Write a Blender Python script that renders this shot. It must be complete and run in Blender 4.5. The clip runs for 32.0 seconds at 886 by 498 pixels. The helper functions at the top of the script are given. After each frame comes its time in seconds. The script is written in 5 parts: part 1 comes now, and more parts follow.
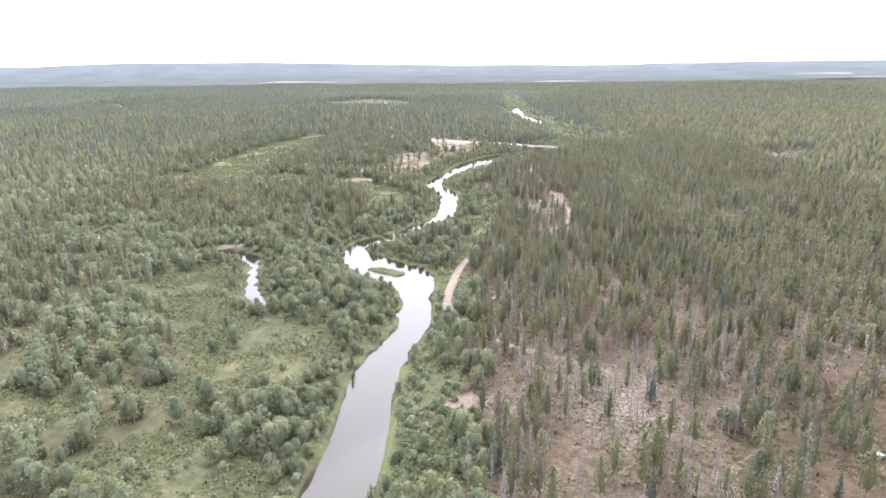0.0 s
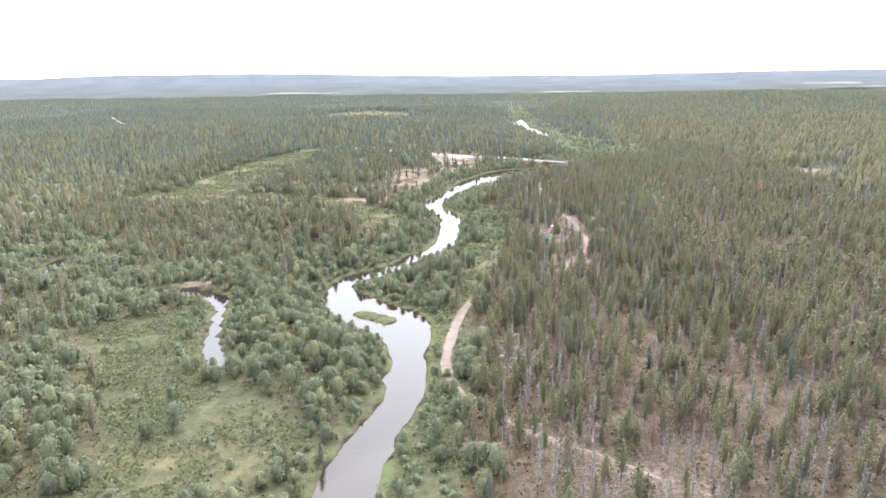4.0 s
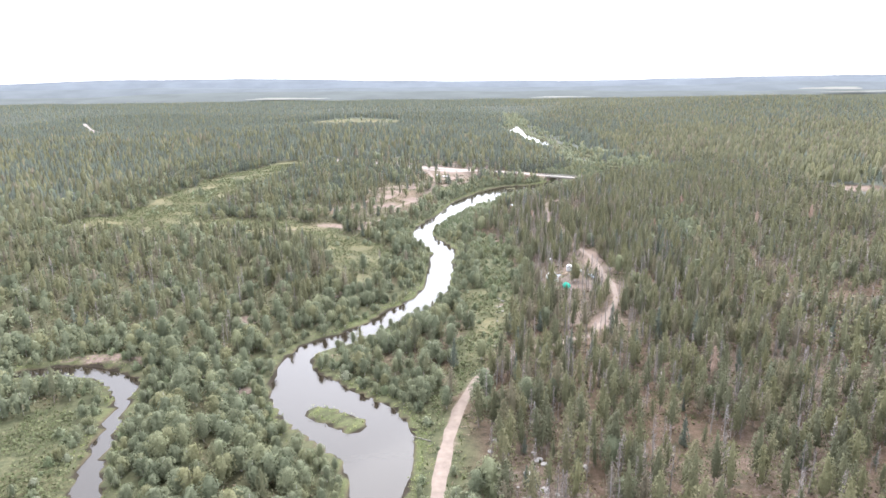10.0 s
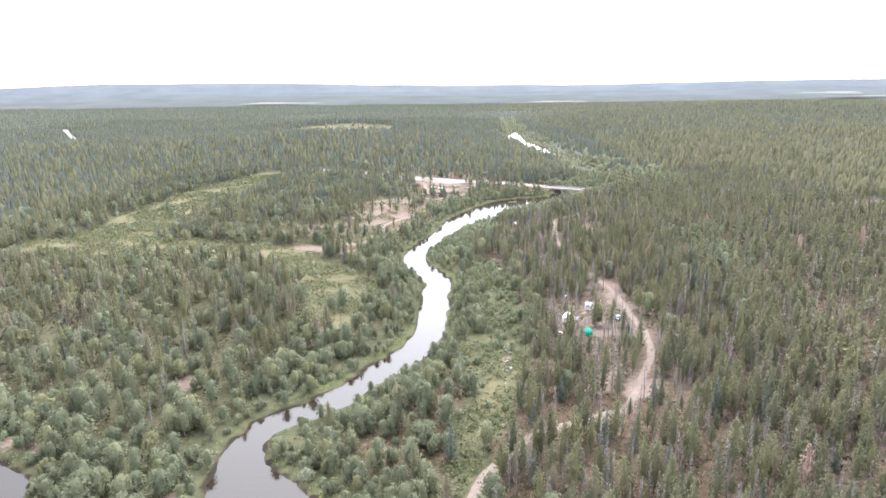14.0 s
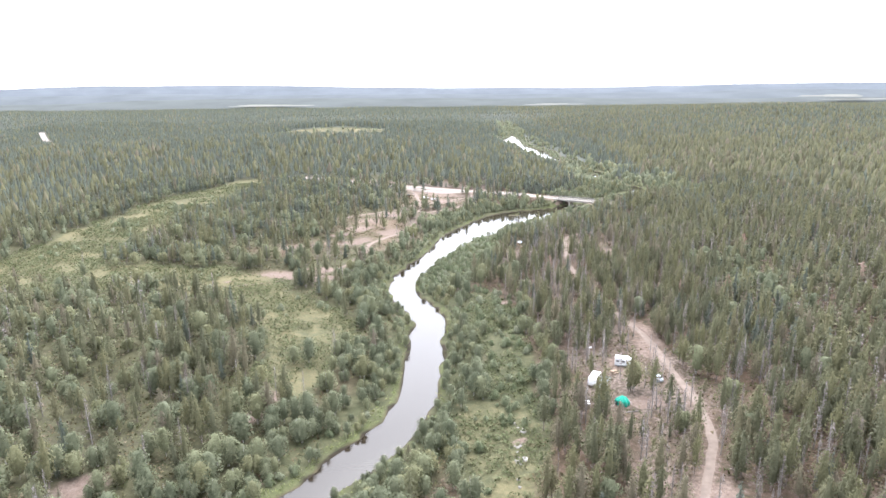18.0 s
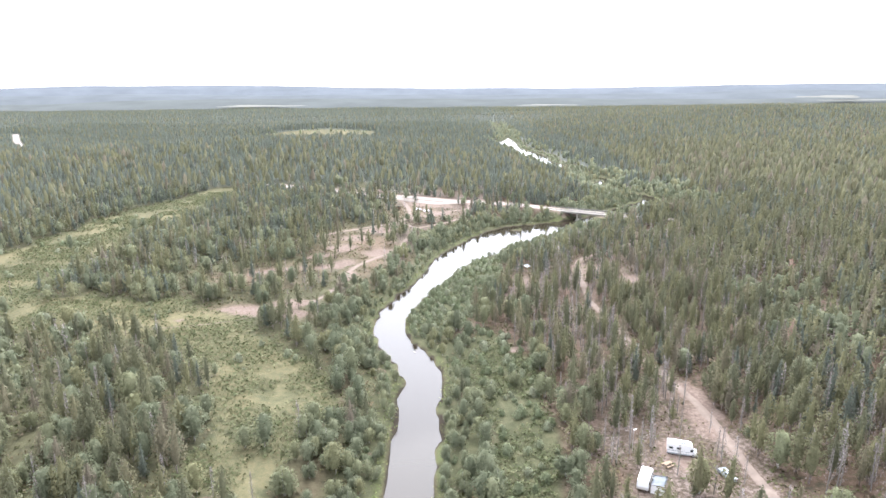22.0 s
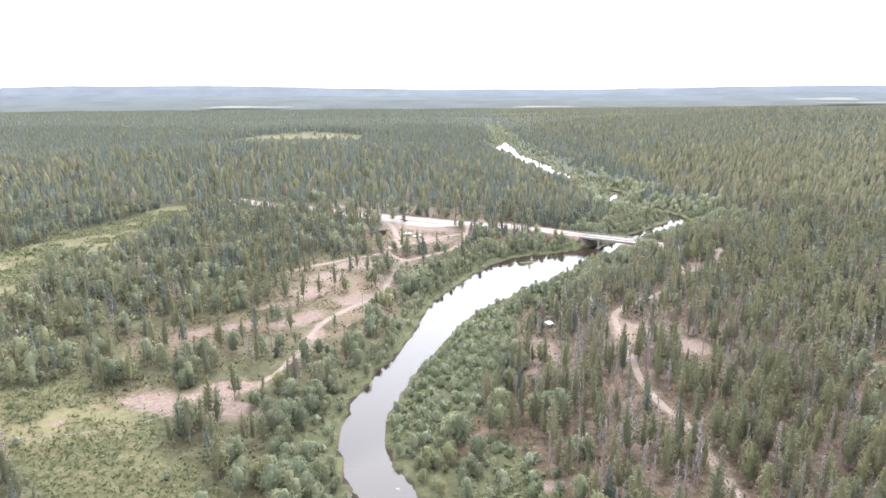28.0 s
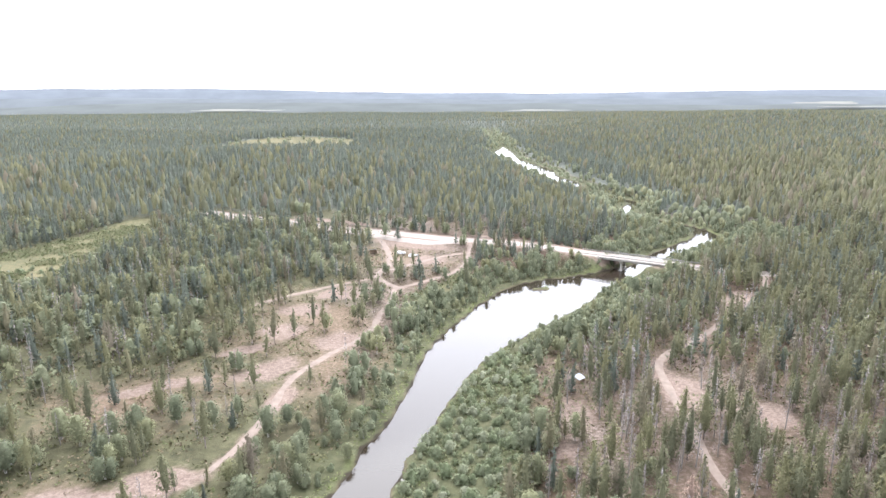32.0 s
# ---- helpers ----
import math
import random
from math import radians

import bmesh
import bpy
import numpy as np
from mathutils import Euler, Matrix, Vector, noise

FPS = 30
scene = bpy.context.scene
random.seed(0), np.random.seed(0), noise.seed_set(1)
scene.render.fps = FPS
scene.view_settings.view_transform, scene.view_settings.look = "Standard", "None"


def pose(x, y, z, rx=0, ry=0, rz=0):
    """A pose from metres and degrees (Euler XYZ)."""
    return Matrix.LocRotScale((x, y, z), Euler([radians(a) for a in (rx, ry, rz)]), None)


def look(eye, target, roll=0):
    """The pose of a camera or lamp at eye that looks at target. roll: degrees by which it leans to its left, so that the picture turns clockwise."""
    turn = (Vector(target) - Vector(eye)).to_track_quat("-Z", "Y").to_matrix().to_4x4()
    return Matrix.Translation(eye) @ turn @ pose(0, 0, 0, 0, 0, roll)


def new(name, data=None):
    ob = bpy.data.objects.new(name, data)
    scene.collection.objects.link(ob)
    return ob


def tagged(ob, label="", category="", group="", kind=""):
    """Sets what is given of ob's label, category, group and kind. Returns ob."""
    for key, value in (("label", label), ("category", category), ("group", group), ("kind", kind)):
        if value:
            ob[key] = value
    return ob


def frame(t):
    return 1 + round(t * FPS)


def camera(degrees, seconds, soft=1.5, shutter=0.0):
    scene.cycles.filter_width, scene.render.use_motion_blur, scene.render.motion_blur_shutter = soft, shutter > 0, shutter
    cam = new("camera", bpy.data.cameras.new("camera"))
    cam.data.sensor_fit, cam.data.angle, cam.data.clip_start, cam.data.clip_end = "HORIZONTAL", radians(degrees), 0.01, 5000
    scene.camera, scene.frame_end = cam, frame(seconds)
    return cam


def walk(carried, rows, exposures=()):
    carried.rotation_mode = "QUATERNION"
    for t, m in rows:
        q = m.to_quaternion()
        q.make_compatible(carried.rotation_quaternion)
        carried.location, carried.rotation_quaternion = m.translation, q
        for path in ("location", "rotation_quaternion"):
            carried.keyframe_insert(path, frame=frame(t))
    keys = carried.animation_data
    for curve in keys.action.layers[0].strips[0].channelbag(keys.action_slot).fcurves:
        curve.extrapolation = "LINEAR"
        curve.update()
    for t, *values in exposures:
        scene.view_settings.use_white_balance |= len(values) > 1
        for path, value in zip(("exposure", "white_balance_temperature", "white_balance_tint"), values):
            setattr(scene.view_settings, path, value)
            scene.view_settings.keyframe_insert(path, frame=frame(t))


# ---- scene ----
cam = camera(70.6, 32.0)
PATH = [
    (0, (0.034, 2.158, 80.919), (-0.011, 4.077, 80.358), -0.45),
    (1, (0.786, 11.24, 80.707), (0.733, 13.161, 80.155), -0.5),
    (2, (0.845, 21.207, 80.527), (0.788, 23.131, 79.985), -0.55),
    (3, (0.814, 32.071, 80.427), (0.757, 33.998, 79.894), -0.6),
    (6, (0.632, 64.5, 80.365), (0.585, 66.428, 79.836), -0.65),
    (7, (0.428, 75.207, 80.395), (0.386, 77.136, 79.866), -0.65),
    (8, (0.325, 85.927, 80.251), (0.287, 87.856, 79.724), -0.62),
    (9, (0.035, 96.94, 80.265), (0.003, 98.871, 79.744), -0.65),
    (10, (0.253, 107.859, 80.162), (0.221, 109.791, 79.646), -0.6),
    (11, (0.374, 118.846, 80.126), (0.346, 120.779, 79.613), -0.62),
    (12, (0.5, 130.247, 79.897), (0.473, 132.181, 79.388), -0.65),
    (13, (0.168, 141.157, 79.698), (0.148, 143.092, 79.191), -0.66),
    (14, (0.262, 152.419, 79.373), (0.243, 154.355, 78.87), -0.6),
    (17, (0.73, 188.011, 77.826), (0.724, 189.949, 77.331), -0.52),
    (18, (0.615, 199.369, 77.64), (0.613, 201.307, 77.145), -0.48),
    (19, (0.336, 210.209, 77.441), (0.34, 212.147, 76.946), -0.45),
    (20, (-0.103, 221.035, 77.53), (-0.091, 222.973, 77.036), -0.43),
    (21, (-0.289, 232.015, 77.494), (-0.271, 233.953, 76.999), -0.42),
    (22, (-0.33, 242.962, 77.412), (-0.308, 244.9, 76.918), -0.4),
    (23, (-0.132, 253.852, 77.253), (-0.105, 255.789, 76.758), -0.38),
    (24, (-0.447, 265.053, 77.063), (-0.416, 266.991, 76.572), -0.34),
    (25, (-0.665, 276.629, 76.968), (-0.628, 278.567, 76.477), -0.3),
    (28, (-0.578, 309.942, 77.256), (-0.53, 311.881, 76.765), -0.25),
    (29, (-0.46, 320.92, 76.763), (-0.411, 322.859, 76.274), -0.22),
    (30, (-0.722, 331.337, 76.499), (-0.668, 333.276, 76.012), -0.2),
    (31, (-1.505, 341.844, 75.809), (-1.443, 343.783, 75.325), -0.18),
    (32, (-1.854, 352.049, 75.121), (-1.787, 353.99, 74.641), -0.15),
]
walk(cam, [(t, look(eye, target, roll)) for t, eye, target, roll in PATH], [(0, 1.3, 6300, 10), (32, 1.3, 6300, 10)])

# ---- sky and light: a bright overcast day, the sun veiled ahead ----
SUN_EL, SUN_AZ = 55.0, 8.0          # degrees; azimuth clockwise from +y
world = bpy.data.worlds.new("overcast_sky")
scene.world = world
world.use_nodes = True
wn, wl = world.node_tree.nodes, world.node_tree.links
wn.clear()
w_out = wn.new("ShaderNodeOutputWorld")
w_sky = wn.new("ShaderNodeTexSky")
w_sky.sky_type, w_sky.sun_disc = "NISHITA", False
w_sky.sun_elevation, w_sky.sun_rotation = radians(SUN_EL), radians(SUN_AZ)
w_bg_sky, w_bg_cloud, w_add = wn.new("ShaderNodeBackground"), wn.new("ShaderNodeBackground"), wn.new("ShaderNodeAddShader")
w_bg_sky.inputs["Strength"].default_value = 0.05
w_bg_cloud.inputs["Strength"].default_value = 1.0
# the cloud layer: pale grey all round, brightening broadly towards the veiled sun
w_co, w_dot, w_map = wn.new("ShaderNodeTexCoord"), wn.new("ShaderNodeVectorMath"), wn.new("ShaderNodeMapRange")
w_dot.operation = "DOT_PRODUCT"
w_dot.inputs[1].default_value = (math.sin(radians(SUN_AZ)) * math.cos(radians(SUN_EL)), math.cos(radians(SUN_AZ)) * math.cos(radians(SUN_EL)), math.sin(radians(SUN_EL)))
w_map.inputs["From Min"].default_value, w_map.inputs["From Max"].default_value = 0.58, 1.0
w_map.inputs["To Min"].default_value, w_map.inputs["To Max"].default_value = 1.0, 4.2
w_map.interpolation_type = "SMOOTHSTEP"
w_mul = wn.new("ShaderNodeVectorMath")
w_mul.operation = "SCALE"
w_mul.inputs[0].default_value = (0.975, 0.97, 1.025)
wl.new(w_co.outputs["Generated"], w_dot.inputs[0])
wl.new(w_dot.outputs["Value"], w_map.inputs["Value"])
wl.new(w_map.outputs[0], w_mul.inputs["Scale"])
wl.new(w_mul.outputs[0], w_bg_cloud.inputs["Color"])
wl.new(w_sky.outputs[0], w_bg_sky.inputs["Color"])
wl.new(w_bg_sky.outputs[0], w_add.inputs[0])
wl.new(w_bg_cloud.outputs[0], w_add.inputs[1])
wl.new(w_add.outputs[0], w_out.inputs["Surface"])

sun_data = bpy.data.lights.new("veiled_sun", "SUN")
sun_data.energy, sun_data.angle, sun_data.color = 0.5, radians(50), (1.0, 0.97, 0.92)
sun = new("veiled_sun", sun_data)
sun.matrix_world = look((0, 0, 0), (-math.sin(radians(SUN_AZ)) * math.cos(radians(SUN_EL)),
                                    -math.cos(radians(SUN_AZ)) * math.cos(radians(SUN_EL)), -math.sin(radians(SUN_EL))))

# ---- materials ----
def material(name, rough=0.9, spec=0.2):
    m = bpy.data.materials.new(name)
    m.use_nodes = True
    b = m.node_tree.nodes["Principled BSDF"]
    b.inputs["Roughness"].default_value = rough
    b.inputs["Specular IOR Level"].default_value = spec
    return m, m.node_tree.nodes, m.node_tree.links, b


def ramp_of(nodes, stops):
    r = nodes.new("ShaderNodeValToRGB")
    while len(r.color_ramp.elements) < len(stops):
        r.color_ramp.elements.new(0.5)
    for e, (p, c) in zip(r.color_ramp.elements, stops):
        e.position, e.color = p, (*c, 1)
    return r


def noise_node(nodes, links, scale, detail=4.0, rough=0.6, world_place=True):
    n = nodes.new("ShaderNodeTexNoise")
    n.inputs["Scale"].default_value, n.inputs["Detail"].default_value, n.inputs["Roughness"].default_value = scale, detail, rough
    g = nodes.new("ShaderNodeNewGeometry") if world_place else nodes.new("ShaderNodeTexCoord")
    links.new(g.outputs["Position" if world_place else "Object"], n.inputs["Vector"])
    return n


def plain(name, colour, rough=0.7, metal=0.0, spec=0.4, vary=0.18, scale=6.0, bump=0.0):
    """Paint, wood, metal or stone: one colour with a little grain and grime."""
    m, n, l, b = material(name, rough, spec)
    t = noise_node(n, l, scale, world_place=False)
    dark = tuple(c * (1 - vary) for c in colour)
    light = tuple(min(1, c * (1 + vary * 0.6)) for c in colour)
    r = ramp_of(n, [(0.3, dark), (0.7, light)])
    l.new(t.outputs["Fac"], r.inputs[0])
    l.new(r.outputs[0], b.inputs["Base Color"])
    b.inputs["Metallic"].default_value = metal
    if bump:
        bp = n.new("ShaderNodeBump")
        bp.inputs["Strength"].default_value, bp.inputs["Distance"].default_value = bump, 0.02
        l.new(t.outputs["Fac"], bp.inputs["Height"])
        l.new(bp.outputs[0], b.inputs["Normal"])
    return m


def foliage(name, stops, translucent=0.36, spec=0.06):
    """Leaves and needles: each tree has its own tone and each leaf clump varies round it."""
    m, n, l, b = material(name, 0.6, spec)
    at, ob, ge = n.new("ShaderNodeAttribute"), n.new("ShaderNodeObjectInfo"), n.new("ShaderNodeNewGeometry")
    at.attribute_name = "tint"
    a1, a2, a3 = n.new("ShaderNodeMath"), n.new("ShaderNodeMath"), n.new("ShaderNodeMath")
    a1.operation, a2.operation, a3.operation = "ADD", "FRACT", "MULTIPLY_ADD"
    l.new(at.outputs["Fac"], a1.inputs[0])
    l.new(ob.outputs["Random"], a1.inputs[1])
    l.new(a1.outputs[0], a2.inputs[0])
    r = ramp_of(n, stops)
    l.new(a2.outputs[0], r.inputs[0])
    l.new(ge.outputs["Random Per Island"], a3.inputs[0])
    a3.inputs[1].default_value, a3.inputs[2].default_value = 0.34, 0.6
    leafy, a4 = noise_node(n, l, 2.6, 4, 0.75), n.new("ShaderNodeMath")
    a4.operation = "ADD"          # clumps of leaves, lighter and darker
    l.new(a3.outputs[0], a4.inputs[0])
    mr = n.new("ShaderNodeMapRange")
    mr.inputs["From Min"].default_value, mr.inputs["From Max"].default_value = 0.33, 0.67
    mr.inputs["To Min"].default_value, mr.inputs["To Max"].default_value = 0.0, 0.42
    l.new(leafy.outputs["Fac"], mr.inputs["Value"])
    l.new(mr.outputs[0], a4.inputs[1])
    v = n.new("ShaderNodeVectorMath")
    v.operation = "SCALE"
    l.new(r.outputs[0], v.inputs[0])
    l.new(a4.outputs[0], v.inputs["Scale"])
    l.new(v.outputs[0], b.inputs["Base Color"])
    bp = n.new("ShaderNodeBump")      # the relief of the leaf sprays on the close inner mass
    bp.inputs["Strength"].default_value, bp.inputs["Distance"].default_value = 0.7, 0.22
    l.new(leafy.outputs["Fac"], bp.inputs["Height"])
    l.new(bp.outputs[0], b.inputs["Normal"])
    tr, mx = n.new("ShaderNodeBsdfTranslucent"), n.new("ShaderNodeMixShader")
    l.new(v.outputs[0], tr.inputs["Color"])
    mx.inputs[0].default_value = translucent
    l.new(b.outputs[0], mx.inputs[1])
    l.new(tr.outputs[0], mx.inputs[2])
    l.new(mx.outputs[0], n["Material Output"].inputs["Surface"])
    return m


M_PINE = foliage("pine_needles", [(0.0, (0.117, 0.12, 0.076)), (0.45, (0.144, 0.144, 0.086)), (0.8, (0.168, 0.163, 0.089)), (1.0, (0.172, 0.149, 0.112))])
M_BIRCH = foliage("birch_leaves", [(0.0, (0.138, 0.154, 0.098)), (0.5, (0.174, 0.188, 0.12)), (0.85, (0.2, 0.21, 0.125)), (1.0, (0.208, 0.203, 0.112))], 0.4)
# spruce green, cooled so that the far woods' haze sits in this colour
M_SPRUCE = foliage("haze_toned_spruce_needles", [(0.0, (0.108, 0.124, 0.1)), (0.6, (0.126, 0.142, 0.113)), (1.0, (0.14, 0.153, 0.12))])
M_WILLOW = foliage("willow_leaves", [(0.0, (0.155, 0.182, 0.105)), (0.6, (0.21, 0.232, 0.145)), (1.0, (0.265, 0.275, 0.195))], 0.4)
M_TWIG = foliage("dead_twigs", [(0.0, (0.19, 0.162, 0.15)), (0.6, (0.255, 0.225, 0.213)), (1.0, (0.32, 0.29, 0.28))], 0.0)
M_RUST = foliage("withered_needles", [(0.0, (0.2, 0.135, 0.105)), (1.0, (0.26, 0.19, 0.15))], 0.1)
M_SCRUB = foliage("scrub_leaves", [(0.0, (0.09, 0.105, 0.052)), (0.6, (0.125, 0.138, 0.07)), (1.0, (0.16, 0.16, 0.09))], 0.3)
M_GRASS = foliage("meadow_sedge", [(0.0, (0.12, 0.15, 0.06)), (0.5, (0.155, 0.185, 0.07)), (1.0, (0.2, 0.21, 0.09))], 0.25)
M_HEATH = foliage("heather_and_bilberry", [(0.0, (0.085, 0.10, 0.045)), (0.4, (0.12, 0.118, 0.058)), (0.75, (0.15, 0.115, 0.072)), (1.0, (0.19, 0.155, 0.115))], 0.1)
M_BARK = plain("pine_bark", (0.23, 0.19, 0.17), 0.95, spec=0.1, vary=0.4, scale=9, bump=0.6)
M_BIRCHBARK = plain("birch_bark", (0.42, 0.40, 0.37), 0.85, spec=0.15, vary=0.55, scale=7)
M_DEADWOOD = plain("grey_deadwood", (0.23, 0.212, 0.198), 0.9, spec=0.1, vary=0.3, scale=8)
M_GRAVEL = plain("pale_gravel", (0.2, 0.16, 0.134), 0.95, spec=0.1, vary=0.22, scale=0.5, bump=0.4)
M_ROAD = plain("gravel_road", (0.26, 0.228, 0.20), 0.95, spec=0.1, vary=0.14, scale=0.35, bump=0.3)
M_CONCRETE = plain("weathered_concrete", (0.36, 0.34, 0.31), 0.9, spec=0.15, vary=0.25, scale=1.2, bump=0.3)
M_RAIL = plain("dull_grey_rail", (0.27, 0.262, 0.25), 0.75, spec=0.2, vary=0.2, scale=3)
M_STEEL = plain("galvanised_steel", (0.52, 0.53, 0.54), 0.45, metal=0.9, vary=0.12, scale=3)
M_STONE = plain("grey_granite", (0.26, 0.245, 0.23), 0.9, spec=0.15, vary=0.35, scale=2.5, bump=0.5)
M_WHITE = plain("white_bodywork", (0.78, 0.79, 0.80), 0.3, spec=0.5, vary=0.05, scale=1.5)
M_CAR = plain("silver_blue_bodywork", (0.34, 0.39, 0.43), 0.3, metal=0.3, spec=0.5, vary=0.05)
M_DARK = plain("black_rubber", (0.03, 0.03, 0.032), 0.8, vary=0.2)
M_GLASS = plain("dark_window_glass", (0.03, 0.035, 0.04), 0.08, spec=0.6, vary=0.1)
M_GREEN = plain("green_tent_cloth", (0.01, 0.30, 0.21), 0.65, spec=0.3, vary=0.15, scale=2)
M_TARP = plain("grey_tarpaulin", (0.30, 0.33, 0.36), 0.6, vary=0.2, scale=2)
M_WOOD = plain("weathered_timber", (0.33, 0.25, 0.18), 0.85, spec=0.15, vary=0.35, scale=5, bump=0.4)
M_LAMP = plain("grey_lamp_glass", (0.7, 0.7, 0.68), 0.3)
M_RED = plain("red_lamp_glass", (0.45, 0.03, 0.02), 0.3)


def ground_material():
    """Forest floor with heather, pale lichen, sedge meadow, bank grass and sand, as the plan lays them out."""
    m, n, l, b = material("forest_floor_and_meadow", 0.95, 0.1)
    big, mid, fine = noise_node(n, l, 0.05, 5), noise_node(n, l, 0.45, 8, 0.72), noise_node(n, l, 1.1, 6, 0.75)

    def layer(below, above, attr, width=0.25):
        at, ad, mr, mx = n.new("ShaderNodeAttribute"), n.new("ShaderNodeMath"), n.new("ShaderNodeMapRange"), n.new("ShaderNodeMix")
        at.attribute_name = attr
        ad.operation = "MULTIPLY_ADD"
        l.new(mid.outputs["Fac"], ad.inputs[0])
        ad.inputs[1].default_value = 0.9
        l.new(at.outputs["Fac"], ad.inputs[2])
        mr.inputs["From Min"].default_value, mr.inputs["From Max"].default_value = 0.95 - width, 0.95 + width
        l.new(ad.outputs[0], mr.inputs["Value"])
        mx.data_type = "RGBA"
        l.new(mr.outputs[0], mx.inputs[0])
        l.new(below, mx.inputs["A"])
        l.new(above, mx.inputs["B"])
        return mx.outputs["Result"]

    def tone(src, stops):
        r = ramp_of(n, stops)
        l.new(src.outputs["Fac"], r.inputs[0])
        return r.outputs[0]

    floor_c = tone(mid, [(0.36, (0.044, 0.042, 0.025)), (0.5, (0.086, 0.06, 0.041)), (0.64, (0.128, 0.089, 0.069))])
    lichen_c = tone(fine, [(0.38, (0.048, 0.042, 0.027)), (0.5, (0.115, 0.088, 0.07)), (0.62, (0.225, 0.185, 0.165))])
    heath_c = tone(fine, [(0.36, (0.085, 0.078, 0.048)), (0.5, (0.135, 0.098, 0.068)), (0.66, (0.195, 0.15, 0.118))])
    meadow_c = tone(mid, [(0.38, (0.05, 0.055, 0.03)), (0.52, (0.075, 0.077, 0.042)), (0.66, (0.105, 0.098, 0.058))])
    dry_c = tone(fine, [(0.3, (0.118, 0.108, 0.056)), (0.7, (0.18, 0.153, 0.088))])
    bank_c = tone(fine, [(0.3, (0.07, 0.082, 0.036)), (0.7, (0.118, 0.126, 0.058))])
    sand_c = tone(fine, [(0.36, (0.115, 0.084, 0.066)), (0.52, (0.172, 0.13, 0.107)), (0.68, (0.24, 0.192, 0.163))])
    mud_c = tone(fine, [(0.3, (0.018, 0.015, 0.011)), (0.7, (0.045, 0.036, 0.026))])
    # ground under far woods, darkened in colour to match self-shaded crowns
    crown_shade_c = tone(mid, [(0.3, (0.069, 0.075, 0.061)), (0.7, (0.088, 0.094, 0.078))])
    c = layer(floor_c, lichen_c, "lichen", 0.3)
    c = layer(c, meadow_c, "meadow", 0.2)
    c = layer(c, heath_c, "heath", 0.25)
    c = layer(c, dry_c, "dry", 0.3)
    c = layer(c, bank_c, "bank", 0.2)
    c = layer(c, sand_c, "sand", 0.15)
    c = layer(c, crown_shade_c, "canopy", 0.2)
    c = layer(c, mud_c, "mud", 0.1)
    v = n.new("ShaderNodeVectorMath")
    v.operation = "SCALE"
    mr = n.new("ShaderNodeMapRange")
    mr.inputs["To Min"].default_value, mr.inputs["To Max"].default_value = 0.75, 1.2
    l.new(big.outputs["Fac"], mr.inputs["Value"])
    l.new(c, v.inputs[0])
    l.new(mr.outputs[0], v.inputs["Scale"])
    l.new(v.outputs[0], b.inputs["Base Color"])
    bp = n.new("ShaderNodeBump")
    bp.inputs["Strength"].default_value, bp.inputs["Distance"].default_value = 0.8, 0.25
    l.new(fine.outputs["Fac"], bp.inputs["Height"])
    l.new(bp.outputs[0], b.inputs["Normal"])
    return m


def water_material():
    m, n, l, b = material("dark_river_water", 0.07, 0.5)
    b.inputs["Base Color"].default_value = (0.022, 0.017, 0.012, 1)
    b.inputs["IOR"].default_value = 1.33
    t, bp = noise_node(n, l, 0.9, 3), n.new("ShaderNodeBump")
    bp.inputs["Strength"].default_value, bp.inputs["Distance"].default_value = 0.12, 0.08
    l.new(t.outputs["Fac"], bp.inputs["Height"])
    l.new(bp.outputs[0], b.inputs["Normal"])
    return m


M_GROUND, M_WATER = ground_material(), water_material()

# ---- plan: river, side arm, trails, roads, clearings ----
RIVER = [(-30, 40, 7.5), (-27, 80, 7), (-24, 106, 6.5), (-22, 123, 6.7), (-22.5, 137, 6.5), (-22, 158, 6.2), (-18.2, 175, 5.3), (-14.4, 186, 4.9),
         (-14.5, 200, 5.6), (-15, 215, 5.4), (-16.5, 231, 8.2), (-24, 243, 11.5), (-37, 256, 10), (-45, 270, 5.5), (-47, 281, 3.8), (-41, 291, 4.6),
         (-31, 299.5, 4.8), (-22.5, 313, 5), (-14, 326, 5.2), (-8, 341, 5), (-5.5, 359, 5), (-5.5, 381, 5.2), (-4.5, 400, 5.2), (-7.5, 415, 5.4),
         (-14, 428, 5.2), (-16, 446, 5.2), (-13, 461, 5.4), (-8, 478, 5.2), (-3, 490, 5.3)]
RIVER_POOL = [(-3, 490, 5.3), (1.5, 506, 6.8), (8, 524, 9), (19, 543.5, 12), (33, 563, 15.5), (47, 580, 16.5), (61, 592, 11), (74, 601.5, 8), (86, 610, 6.5),
              (98, 620, 4.8), (110, 636, 4.5), (128, 652, 5), (146, 668, 6), (154, 683, 5.5), (150, 702, 4.2), (137, 722, 4)]
RIVER_FAR = [(137, 722, 4), (133, 760, 3), (150, 782, 3.5), (141, 804, 3.5), (128, 850, 3.5), (124, 890, 10), (121, 930, 3.5), (120, 980, 10), (113, 1042, 9),
             (110, 1100, 4), (106, 1180, 13), (118, 1270, 1.2), (126, 1420, -1.5), (142, 1700, -2)]
SIDE_ARM = [(-124, 271, 2.2), (-112, 273, 3), (-100, 270.5, 3.2), (-91, 264, 3.6), (-86, 253, 2.1), (-82.5, 240, 1.9), (-79, 228, 2.2), (-75, 217, 2.9), (-70.5, 210, 3.8)]
FAR_POND = [(-184, 318, 3), (-181, 306, 3.2), (-176, 296, 2.5)]
